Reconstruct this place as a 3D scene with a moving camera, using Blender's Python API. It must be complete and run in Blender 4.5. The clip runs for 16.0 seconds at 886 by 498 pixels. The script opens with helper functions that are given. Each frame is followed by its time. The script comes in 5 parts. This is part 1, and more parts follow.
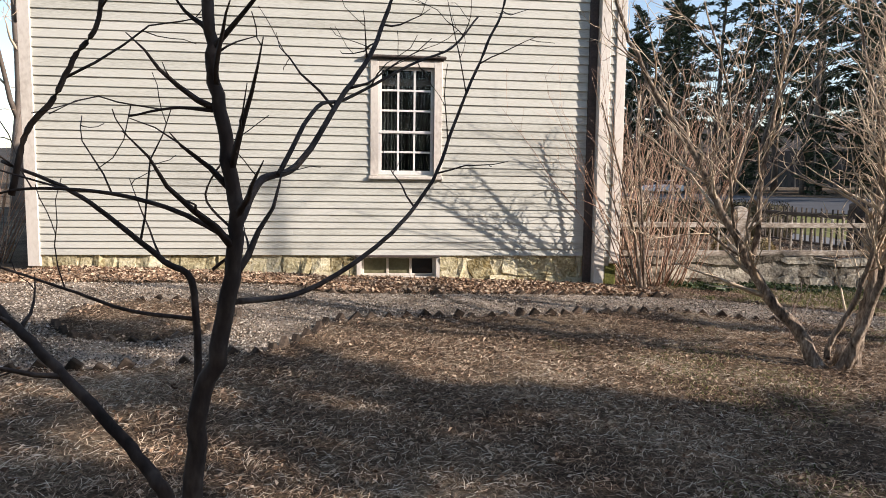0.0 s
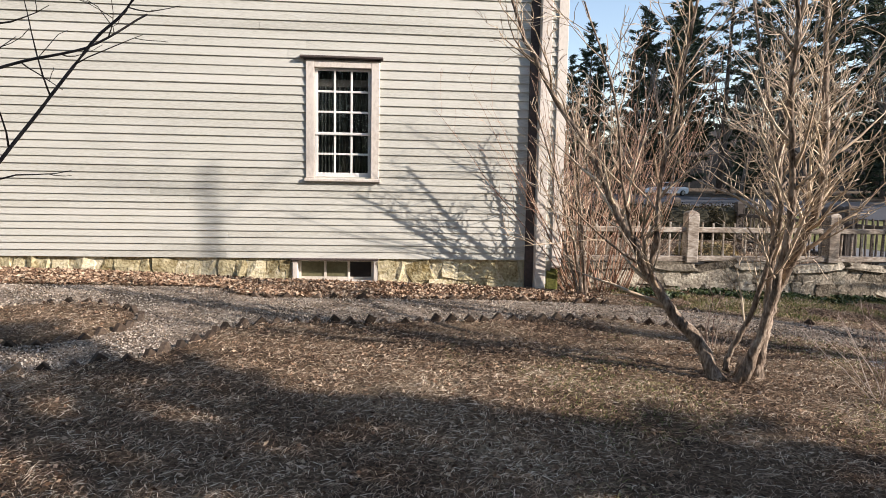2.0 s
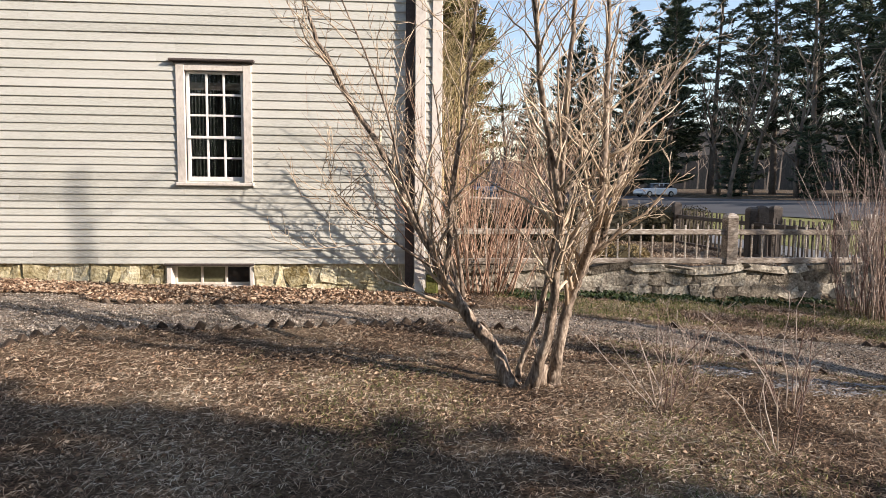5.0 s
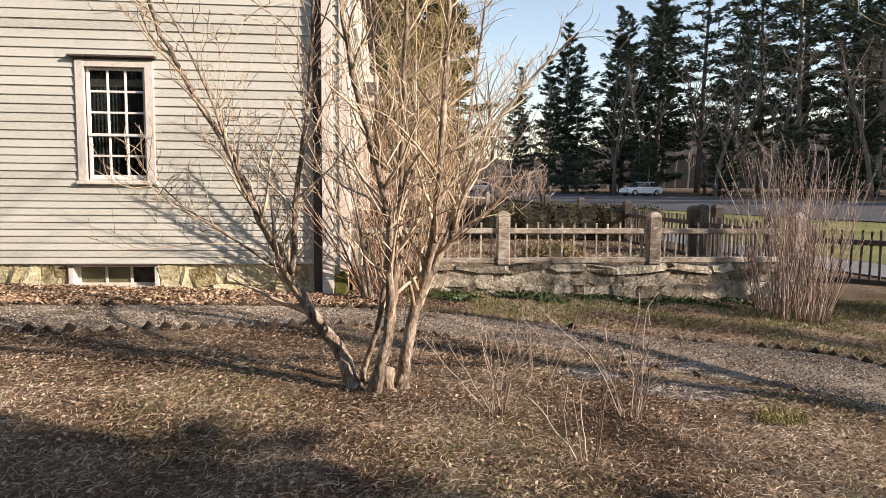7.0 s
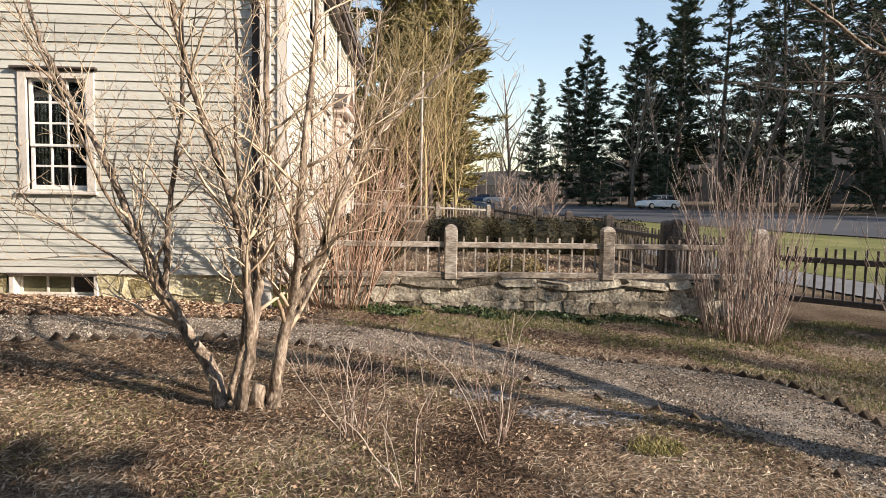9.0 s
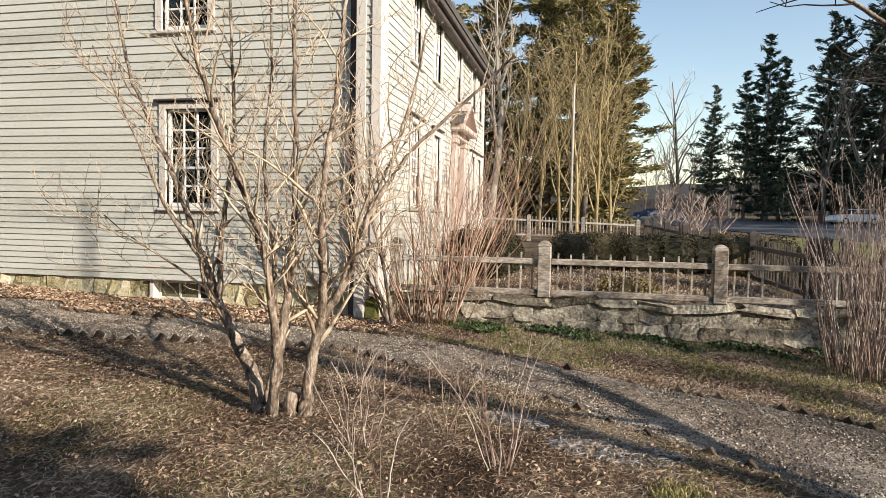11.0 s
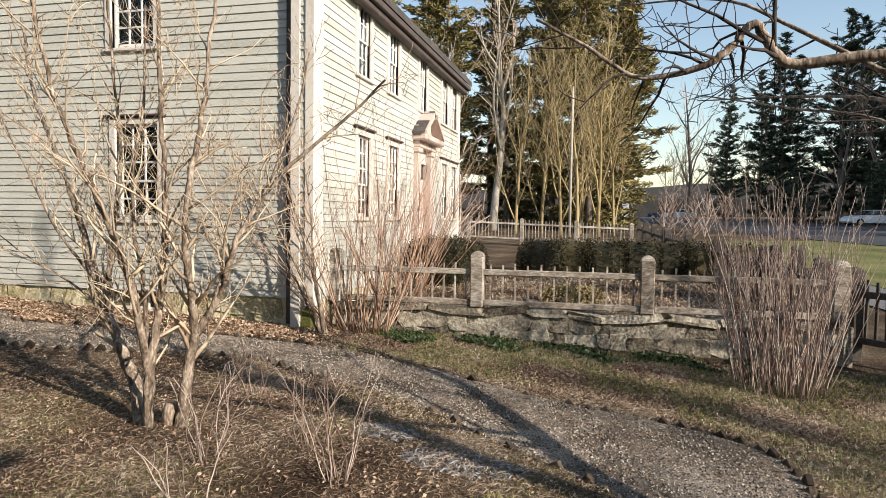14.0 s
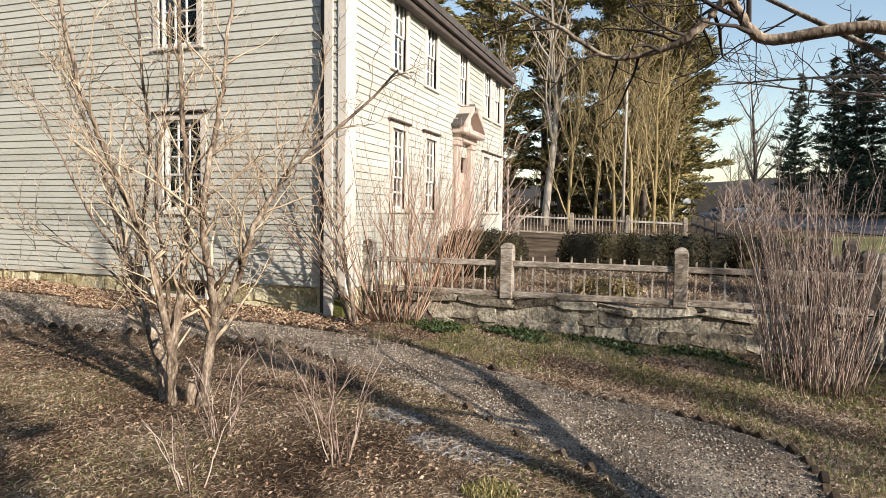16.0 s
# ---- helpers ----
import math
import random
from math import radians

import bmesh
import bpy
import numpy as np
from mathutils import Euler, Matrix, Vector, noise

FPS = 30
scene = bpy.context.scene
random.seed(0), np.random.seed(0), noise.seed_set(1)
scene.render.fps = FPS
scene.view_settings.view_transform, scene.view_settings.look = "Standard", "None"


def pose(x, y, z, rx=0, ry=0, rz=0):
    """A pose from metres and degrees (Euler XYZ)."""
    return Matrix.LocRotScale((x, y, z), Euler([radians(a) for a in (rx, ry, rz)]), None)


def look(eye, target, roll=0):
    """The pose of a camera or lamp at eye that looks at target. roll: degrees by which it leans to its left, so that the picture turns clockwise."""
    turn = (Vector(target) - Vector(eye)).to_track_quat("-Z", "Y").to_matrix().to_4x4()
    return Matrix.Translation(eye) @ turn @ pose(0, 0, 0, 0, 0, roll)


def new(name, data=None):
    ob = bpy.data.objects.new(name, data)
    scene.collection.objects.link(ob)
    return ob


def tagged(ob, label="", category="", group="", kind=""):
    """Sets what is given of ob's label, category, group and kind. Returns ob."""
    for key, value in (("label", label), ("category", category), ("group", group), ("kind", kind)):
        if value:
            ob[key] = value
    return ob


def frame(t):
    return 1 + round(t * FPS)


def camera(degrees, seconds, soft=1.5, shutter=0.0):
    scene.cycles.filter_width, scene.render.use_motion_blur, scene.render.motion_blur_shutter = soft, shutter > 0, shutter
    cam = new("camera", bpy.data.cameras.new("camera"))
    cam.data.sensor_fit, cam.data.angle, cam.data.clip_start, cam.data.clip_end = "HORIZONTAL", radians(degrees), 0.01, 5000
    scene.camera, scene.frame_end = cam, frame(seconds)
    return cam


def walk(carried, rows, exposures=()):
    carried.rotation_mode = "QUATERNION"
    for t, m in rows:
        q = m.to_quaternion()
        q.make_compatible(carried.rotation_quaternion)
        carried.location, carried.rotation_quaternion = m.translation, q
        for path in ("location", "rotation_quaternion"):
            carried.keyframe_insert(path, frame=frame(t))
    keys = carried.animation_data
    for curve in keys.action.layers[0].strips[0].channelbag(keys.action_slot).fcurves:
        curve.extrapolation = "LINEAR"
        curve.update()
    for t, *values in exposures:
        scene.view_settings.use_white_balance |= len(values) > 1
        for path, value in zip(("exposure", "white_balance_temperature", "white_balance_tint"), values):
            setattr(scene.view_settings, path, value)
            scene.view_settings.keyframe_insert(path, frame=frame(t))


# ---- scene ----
cam = camera(69.4, 16.0, soft=0.55)
PATH = [
    (0, (-3.088, -0.658, 1.382), (-2.88, 1.323, 1.204), 0.7),
    (0.5, (-2.928, -0.633, 1.409), (-2.746, 1.349, 1.214), 1.1),
    (1, (-2.716, -0.667, 1.429), (-2.517, 1.314, 1.244), 1.1),
    (1.5, (-2.416, -0.665, 1.453), (-2.225, 1.317, 1.262), 0.6),
    (2, (-2.014, -0.615, 1.425), (-1.843, 1.37, 1.249), 1.0),
    (2.5, (-1.78, -0.692, 1.38), (-1.602, 1.294, 1.226), 0.6),
    (3, (-1.448, -0.661, 1.372), (-1.276, 1.326, 1.216), 0.8),
    (3.5, (-1.104, -0.594, 1.408), (-0.943, 1.393, 1.244), 0.6),
    (4, (-0.772, -0.637, 1.439), (-0.622, 1.35, 1.271), 0.5),
    (6.5, (0.682, -0.617, 1.454), (0.854, 1.368, 1.288), 0.6),
    (7, (1.041, -0.579, 1.455), (1.209, 1.407, 1.285), 0.5),
    (7.5, (1.367, -0.52, 1.483), (1.531, 1.467, 1.324), 0.5),
    (8, (1.71, -0.571, 1.488), (1.87, 1.416, 1.325), 0.5),
    (8.5, (2.04, -0.485, 1.471), (2.191, 1.503, 1.31), 0.5),
    (9, (2.242, -0.499, 1.494), (2.333, 1.494, 1.358), 1.0),
    (9.5, (2.34, -0.418, 1.463), (2.24, 1.575, 1.336), 0.5),
    (9.7, (2.429, -0.385, 1.432), (2.223, 1.6, 1.314), 0.7),
    (11.8, (3.83, -0.232, 1.619), (3.385, 1.715, 1.52), 1.1),
    (12, (3.904, -0.198, 1.631), (3.454, 1.747, 1.525), 1.1),
    (12.5, (4.096, -0.315, 1.624), (3.621, 1.625, 1.53), 1.0),
    (13, (4.308, -0.248, 1.641), (3.82, 1.689, 1.537), 0.9),
    (13.5, (4.507, -0.221, 1.659), (4.021, 1.717, 1.558), 1.0),
    (14, (4.653, -0.205, 1.706), (4.162, 1.731, 1.608), 0.8),
    (14.5, (4.679, -0.074, 1.718), (4.159, 1.854, 1.618), 0.9),
    (15, (4.763, -0.094, 1.776), (4.214, 1.827, 1.682), 1.0),
    (15.5, (4.894, -0.147, 1.733), (4.296, 1.76, 1.644), 0.8),
    (16, (5.06, -0.142, 1.644), (4.399, 1.742, 1.531), 0.8),
]
EXPOSURES = [(0.0, 0.72, 6600, 17), (4.0, 0.80, 6600, 17), (7.0, 0.78, 7150, 19), (8.5, 0.76, 7100, 18), (9.7, 0.70, 6850, 12), (11.8, 0.53, 6750, 12), (16.0, 0.49, 6750, 12)]
walk(cam, [(t, look(eye, target, roll)) for t, eye, target, roll in PATH], EXPOSURES)

# ---- world, sun, exposure ----
SUN_AZ, SUN_EL = 115.5, 25.0  # clockwise from +y; degrees
world = bpy.data.worlds.new("sky")
scene.world = world
world.use_nodes = True
wn = world.node_tree.nodes
sky = wn.new("ShaderNodeTexSky")
sky.sky_type, sky.sun_disc = "NISHITA", False
sky.air_density, sky.dust_density, sky.ozone_density = 1.2, 0.3, 0.9
sky.sun_elevation, sky.sun_rotation = radians(SUN_EL), radians(SUN_AZ)
wn["Background"].inputs["Strength"].default_value = 0.135
world.node_tree.links.new(sky.outputs["Color"], wn["Background"].inputs["Color"])
sun = new("sun", bpy.data.lights.new("sun", "SUN"))
sun.data.energy, sun.data.angle, sun.data.color = 5.0, radians(0.55), (1.0, 0.92, 0.81)
TO_SUN = Vector((math.sin(radians(SUN_AZ)) * math.cos(radians(SUN_EL)), math.cos(radians(SUN_AZ)) * math.cos(radians(SUN_EL)), math.sin(radians(SUN_EL))))
sun.matrix_world = look(TO_SUN * 40, (0, 0, 0))


# ---- materials ----
def material(name, colours, rough=0.8, coarse=1.2, fine=18.0, bump=0.25, metal=0.0, pieces=0.0, spec=0.3, stretch=(1, 1, 1), dist=0.01):
    """Colours mixed by coarse and fine noise, with relief; pieces: how far each object or loose island differs."""
    m = bpy.data.materials.new(name)
    m.use_nodes = True
    n, l = m.node_tree.nodes, m.node_tree.links
    b = n["Principled BSDF"]
    b.inputs["Roughness"].default_value, b.inputs["Metallic"].default_value = rough, metal
    b.inputs["Specular IOR Level"].default_value = spec
    geo, mp = n.new("ShaderNodeNewGeometry"), n.new("ShaderNodeMapping")
    mp.inputs["Scale"].default_value = stretch
    l.new(geo.outputs["Position"], mp.inputs["Vector"])
    a, c = n.new("ShaderNodeTexNoise"), n.new("ShaderNodeTexNoise")
    for tex, scale, det in ((a, coarse, 5), (c, fine, 6)):
        tex.inputs["Scale"].default_value, tex.inputs["Detail"].default_value = scale, det
        l.new(mp.outputs["Vector"], tex.inputs["Vector"])
    mix = n.new("ShaderNodeMath")
    mix.operation = "MULTIPLY_ADD"
    mix.inputs[1].default_value = 0.5
    half = n.new("ShaderNodeMath")
    half.operation = "MULTIPLY"
    half.inputs[1].default_value = 0.5
    l.new(c.outputs["Fac"], half.inputs[0])
    l.new(a.outputs["Fac"], mix.inputs[0])
    l.new(half.outputs[0], mix.inputs[2])
    value = mix.outputs[0]
    if pieces:
        info, geo_r = n.new("ShaderNodeObjectInfo"), geo.outputs["Random Per Island"]
        add = n.new("ShaderNodeMath")
        add.operation = "ADD"
        l.new(info.outputs["Random"], add.inputs[0])
        l.new(geo_r, add.inputs[1])
        fr = n.new("ShaderNodeMath")
        fr.operation = "FRACT"
        l.new(add.outputs[0], fr.inputs[0])
        sh = n.new("ShaderNodeMath")
        sh.operation = "MULTIPLY_ADD"
        sh.inputs[1].default_value, sh.inputs[2].default_value = pieces, -pieces / 2
        l.new(fr.outputs[0], sh.inputs[0])
        ad = n.new("ShaderNodeMath")
        ad.operation = "ADD"
        l.new(value, ad.inputs[0])
        l.new(sh.outputs[0], ad.inputs[1])
        value = ad.outputs[0]
    ramp = n.new("ShaderNodeValToRGB")
    lo, hi = 0.34 - pieces * 0.2, 0.66 + pieces * 0.2
    els = ramp.color_ramp.elements
    while len(els) < len(colours):
        els.new(0.5)
    for i, col in enumerate(colours):
        els[i].position = lo + (hi - lo) * i / max(1, len(colours) - 1)
        els[i].color = (*col, 1)
    l.new(value, ramp.inputs["Fac"])
    l.new(ramp.outputs["Color"], b.inputs["Base Color"])
    if bump:
        bp = n.new("ShaderNodeBump")
        bp.inputs["Strength"].default_value, bp.inputs["Distance"].default_value = bump, dist
        l.new(c.outputs["Fac"], bp.inputs["Height"])
        l.new(bp.outputs["Normal"], b.inputs["Normal"])
    return m


CLAP = material("painted_clapboard", [(0.38, 0.375, 0.325), (0.545, 0.545, 0.485), (0.61, 0.605, 0.55)], 0.62, 0.7, 30, 0.15, pieces=0.12, stretch=(0.4, 0.4, 3))
TRIM = material("painted_trim", [(0.52, 0.47, 0.41), (0.68, 0.63, 0.56), (0.74, 0.70, 0.63)], 0.55, 1.5, 25, 0.12, stretch=(1, 1, 0.5))
TUFT = material("yellow_green_moss", [(0.12, 0.10, 0.035), (0.26, 0.225, 0.09), (0.44, 0.39, 0.19)], 0.9, 4, 30, 0.0, pieces=0.7, spec=0.2)
SASH = material("white_sash_paint", [(0.70, 0.69, 0.66), (0.82, 0.81, 0.78)], 0.45, 4, 40, 0.08)
# dark wood of caps and cornice; also colours the strip of pilaster shadow
DARKWOOD_AND_SHADE = material("dark_wood_and_shade", [(0.06, 0.05, 0.045), (0.13, 0.10, 0.09)], 0.7, 3, 30, 0.2)
SALMON = material("salmon_door_paint", [(0.50, 0.40, 0.35), (0.62, 0.51, 0.45)], 0.6, 2, 25, 0.15)
ROOF = material("dark_roof_shingle", [(0.05, 0.045, 0.042), (0.12, 0.105, 0.095)], 0.85, 2, 14, 0.5)
FOUND = material("lime_washed_stone", [(0.19, 0.145, 0.06), (0.53, 0.47, 0.29), (0.74, 0.68, 0.50)], 0.9, 7.0, 26, 1.0, pieces=0.25, dist=0.02)
MORTAR = material("pale_mortar", [(0.26, 0.20, 0.10), (0.58, 0.52, 0.35), (0.76, 0.70, 0.54)], 0.95, 6, 26, 1.0, dist=0.02)
STONE = material("lichen_field_stone", [(0.06, 0.048, 0.034), (0.25, 0.22, 0.17), (0.60, 0.55, 0.44)], 0.92, 8.0, 26, 1.0, pieces=0.35, dist=0.02)
WALLMORTAR = material("dark_wall_mortar", [(0.10, 0.085, 0.065), (0.30, 0.265, 0.21), (0.50, 0.46, 0.38)], 0.95, 7, 26, 1.0, dist=0.02)
SOIL = material("dark_soil", [(0.035, 0.026, 0.018), (0.10, 0.078, 0.055)], 1.0, 2, 12, 0.5)
MOSS = material("green_moss", [(0.07, 0.08, 0.02), (0.20, 0.20, 0.06)], 1.0, 6, 40, 0.6)
GROUND = material("leafy_ground", [(0.018, 0.012, 0.008), (0.075, 0.051, 0.033), (0.15, 0.110, 0.072), (0.30, 0.24, 0.165)], 1.0, 0.9, 40, 1.0, spec=0.1, dist=0.03)
GRAVEL = material("grey_gravel", [(0.055, 0.041, 0.029), (0.20, 0.16, 0.122), (0.47, 0.40, 0.32)], 0.95, 1.8, 60, 1.0, spec=0.2, dist=0.02)
PEBBLE = material("pebbles", [(0.06, 0.05, 0.04), (0.25, 0.215, 0.175), (0.60, 0.54, 0.46)], 0.9, 3, 40, 0.2, pieces=0.9)
LITTER = material("dead_leaf_straw", [(0.032, 0.019, 0.012), (0.14, 0.086, 0.055), (0.31, 0.208, 0.135), (0.49, 0.375, 0.265), (0.72, 0.63, 0.49)], 0.85, 0.9, 24, 0.1, pieces=0.45, spec=0.2)
LEAF = material("dry_oak_leaf", [(0.09, 0.050, 0.030), (0.30, 0.19, 0.12), (0.54, 0.42, 0.30)], 0.8, 2, 40, 0.1, pieces=0.9, spec=0.25)
GRASS = material("winter_grass", [(0.055, 0.075, 0.020), (0.13, 0.145, 0.045), (0.30, 0.27, 0.12)], 0.85, 1.0, 20, 0.0, pieces=0.7, spec=0.2)
VERGE = material("greening_verge_turf", [(0.07, 0.075, 0.03), (0.16, 0.165, 0.06), (0.27, 0.24, 0.11)], 0.95, 0.5, 14, 0.6, spec=0.1)
IVY = material("dark_ivy_leaf", [(0.025, 0.045, 0.015), (0.06, 0.09, 0.03)], 0.5, 3, 20, 0.0, pieces=0.6)
BRICK = material("old_edging_brick", [(0.022, 0.017, 0.012), (0.065, 0.046, 0.033), (0.15, 0.115, 0.085)], 0.95, 6, 40, 0.6, pieces=0.4)
ASH = material("pale_frosty_straw", [(0.09, 0.08, 0.07), (0.26, 0.25, 0.24), (0.42, 0.42, 0.42)], 0.9, 5, 40, 0.3, pieces=0.8)
BARK = material("grey_brown_bark", [(0.05, 0.037, 0.027), (0.23, 0.175, 0.13), (0.54, 0.455, 0.36)], 0.9, 14, 60, 1.0, stretch=(1, 1, 0.35), dist=0.008)
DARKBARK = material("dark_smooth_bark", [(0.016, 0.012, 0.010), (0.045, 0.034, 0.029), (0.10, 0.08, 0.068)], 0.85, 8, 50, 0.5, stretch=(1, 1, 0.4), dist=0.006)
TWIG = material("tan_twig", [(0.31, 0.225, 0.15), (0.66, 0.545, 0.40)], 0.8, 5, 30, 0.0, pieces=0.5)
REDTWIG = material("reddish_cane", [(0.20, 0.11, 0.075), (0.42, 0.265, 0.185), (0.58, 0.42, 0.31)], 0.8, 5, 30, 0.0, pieces=0.5)
PALECANE = material("pale_grey_cane", [(0.14, 0.085, 0.070), (0.33, 0.245, 0.20), (0.56, 0.47, 0.40)], 0.8, 5, 30, 0.0, pieces=0.6)
YELTWIG = material("olive_yellow_twig", [(0.20, 0.15, 0.07), (0.46, 0.36, 0.19)], 0.8, 2, 20, 0.0, pieces=0.5)
FARBARK = material("far_grey_bark", [(0.09, 0.070, 0.056), (0.26, 0.215, 0.178)], 0.9, 0.6, 5, 0.0, pieces=0.4)
PALEBARK = material("pale_sycamore_bark", [(0.30, 0.26, 0.21), (0.52, 0.47, 0.41)], 0.9, 0.8, 6, 0.1)
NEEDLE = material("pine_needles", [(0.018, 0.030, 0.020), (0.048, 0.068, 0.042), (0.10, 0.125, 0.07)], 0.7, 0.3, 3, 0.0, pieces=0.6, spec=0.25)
# brighter copy of the needles, with warm low sunlight put into the colour
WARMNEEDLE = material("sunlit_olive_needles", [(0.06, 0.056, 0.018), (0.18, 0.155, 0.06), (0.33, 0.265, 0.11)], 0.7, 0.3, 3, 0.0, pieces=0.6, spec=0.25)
BOXLEAF = material("boxwood_leaf", [(0.010, 0.010, 0.004), (0.030, 0.027, 0.011), (0.075, 0.060, 0.025)], 0.7, 2, 20, 0.0, pieces=0.8)
FENCE = material("weathered_fence_paint", [(0.085, 0.062, 0.046), (0.30, 0.255, 0.205), (0.62, 0.575, 0.51)], 0.85, 6, 34, 0.5, pieces=0.15, stretch=(0.5, 1, 1.6))
FENCEDARK = material("dark_weathered_picket", [(0.04, 0.034, 0.03), (0.12, 0.10, 0.085)], 0.85, 4, 30, 0.3, pieces=0.2)
ASPHALT = material("asphalt", [(0.045, 0.046, 0.05), (0.085, 0.086, 0.09)], 0.75, 0.3, 12, 0.2)
CONCRETE = material("pale_concrete", [(0.13, 0.13, 0.135), (0.21, 0.21, 0.21)], 0.85, 0.8, 16, 0.2)
KERB = material("granite_kerb", [(0.26, 0.25, 0.24), (0.42, 0.41, 0.39)], 0.85, 2, 30, 0.3)
WOODS = material("far_woods", [(0.024, 0.022, 0.022), (0.060, 0.050, 0.045), (0.034, 0.034, 0.030), (0.085, 0.072, 0.064)], 1.0, 0.25, 1.6, 0.0, stretch=(1, 1, 0.3))
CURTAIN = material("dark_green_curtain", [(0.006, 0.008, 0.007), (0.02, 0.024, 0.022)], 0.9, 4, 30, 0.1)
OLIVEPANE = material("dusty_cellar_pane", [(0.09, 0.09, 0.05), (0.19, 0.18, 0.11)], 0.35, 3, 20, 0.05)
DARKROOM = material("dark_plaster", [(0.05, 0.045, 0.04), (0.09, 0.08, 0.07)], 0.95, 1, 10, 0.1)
WHITECAR = material("white_car_paint", [(0.62, 0.64, 0.66), (0.70, 0.71, 0.73)], 0.3, 1, 5, 0.0, spec=0.5)
BLUECAR = material("dark_blue_car_paint", [(0.02, 0.04, 0.09), (0.03, 0.06, 0.13)], 0.3, 1, 5, 0.0, spec=0.5)
CARGLASS = material("dark_car_glass", [(0.012, 0.014, 0.016), (0.02, 0.022, 0.025)], 0.08, 1, 5, 0.0, spec=0.6)
RUBBER = material("tyre_rubber", [(0.015, 0.015, 0.015), (0.03, 0.03, 0.03)], 0.85, 3, 20, 0.1)
METAL = material("wheel_metal", [(0.35, 0.35, 0.36), (0.5, 0.5, 0.5)], 0.35, 3, 20, 0.0, metal=0.9)
REDLAMP = material("red_lamp_lens", [(0.22, 0.01, 0.01), (0.3, 0.015, 0.012)], 0.25, 3, 20, 0.0)
WHITEHOUSE = material("far_white_paint", [(0.66, 0.66, 0.66), (0.76, 0.76, 0.75)], 0.7, 0.5, 4, 0.0)

GLASS = bpy.data.materials.new("window_glass")
GLASS.use_nodes = True
gb = GLASS.node_tree.nodes["Principled BSDF"]
gb.inputs["Base Color"].default_value = (0.93, 0.96, 0.95, 1)
gb.inputs["Roughness"].default_value, gb.inputs["Transmission Weight"].default_value, gb.inputs["IOR"].default_value = 0.02, 1.0, 1.45
wave = GLASS.node_tree.nodes.new("ShaderNodeTexNoise")
wave.inputs["Scale"].default_value = 5
wb = GLASS.node_tree.nodes.new("ShaderNodeBump")
wb.inputs["Strength"].default_value, wb.inputs["Distance"].default_value = 0.12, 0.01
GLASS.node_tree.links.new(wave.outputs["Fac"], wb.inputs["Height"])
GLASS.node_tree.links.new(wb.outputs["Normal"], gb.inputs["Normal"])


# ---- building blocks ----
class Geo:
    def __init__(self):
        self.v, self.f = [], []

    def add(self, verts, faces):
        o = len(self.v)
        self.v.extend(tuple(p) for p in verts)
        self.f.extend(tuple(i + o for i in q) for q in faces)
        return self

    def mesh(self, name, mat, smooth=False):
        me = bpy.data.meshes.new(name)
        me.from_pydata(self.v, [], self.f)
        me.materials.append(mat)
        if smooth:
            me.polygons.foreach_set("use_smooth", [True] * len(me.polygons))
        me.update()
        return me


def convex(g, verts, faces):
    """Adds a convex solid with its faces turned outwards."""
    verts = [Vector(p) for p in verts]
    mid = sum(verts, Vector()) / len(verts)
    out = []
    for q in faces:
        c = sum((verts[i] for i in q), Vector()) / len(q)
        nrm = (verts[q[1]] - verts[q[0]]).cross(verts[q[2]] - verts[q[0]])
        out.append(q if nrm.dot(c - mid) > 0 else q[::-1])
    g.add(verts, out)


def box(g, x0, x1, y0, y1, z0, z1, c=0.004, m=None):
    """A box with chamfered edges, in the frame m."""
    lo, hi = (x0, y0, z0), (x1, y1, z1)
    c = min(c, *(0.4 * abs(hi[i] - lo[i]) for i in range(3)))
    verts, at = [], {}
    for s in np.ndindex(2, 2, 2):
        for a in range(3):
            p = [(lo[i] + c, hi[i] - c)[s[i]] for i in range(3)]
            p[a] = (lo[a], hi[a])[s[a]]
            at[s, a] = len(verts)
            verts.append(m @ Vector(p) if m else p)
    faces = []
    for a in range(3):
        b, d = [i for i in range(3) if i != a]
        for k in (0, 1):
            q = []
            for u, w in ((0, 0), (0, 1), (1, 1), (1, 0)):
                s = [0, 0, 0]
                s[a], s[b], s[d] = k, u, w
                q.append(at[tuple(s), a])
            faces.append(tuple(q))
        for u in (0, 1):
            for w in (0, 1):
                s0, s1 = [0, 0, 0], [0, 0, 0]
                s0[a], s0[b], s0[d], s1[a], s1[b], s1[d] = 0, u, w, 1, u, w
                s0, s1 = tuple(s0), tuple(s1)
                faces.append((at[s0, b], at[s0, d], at[s1, d], at[s1, b]))
    for s in np.ndindex(2, 2, 2):
        faces.append((at[s, 0], at[s, 1], at[s, 2]))
    convex(g, verts, faces)


def spline(pts, n):
    """A smooth curve of n points through a few."""
    p = [Vector(q) for q in pts]
    p = [2 * p[0] - p[1]] + p + [2 * p[-1] - p[-2]]
    out, k = [], len(p) - 3
    for i in range(n):
        t = i / (n - 1) * k
        j = min(int(t), k - 1)
        u = t - j
        a, b, c, d = p[j:j + 4]
        out.append(0.5 * (2 * b + (c - a) * u + (2 * a - 5 * b + 4 * c - d) * u * u + (3 * b - a - 3 * c + d) * u ** 3))
    return out


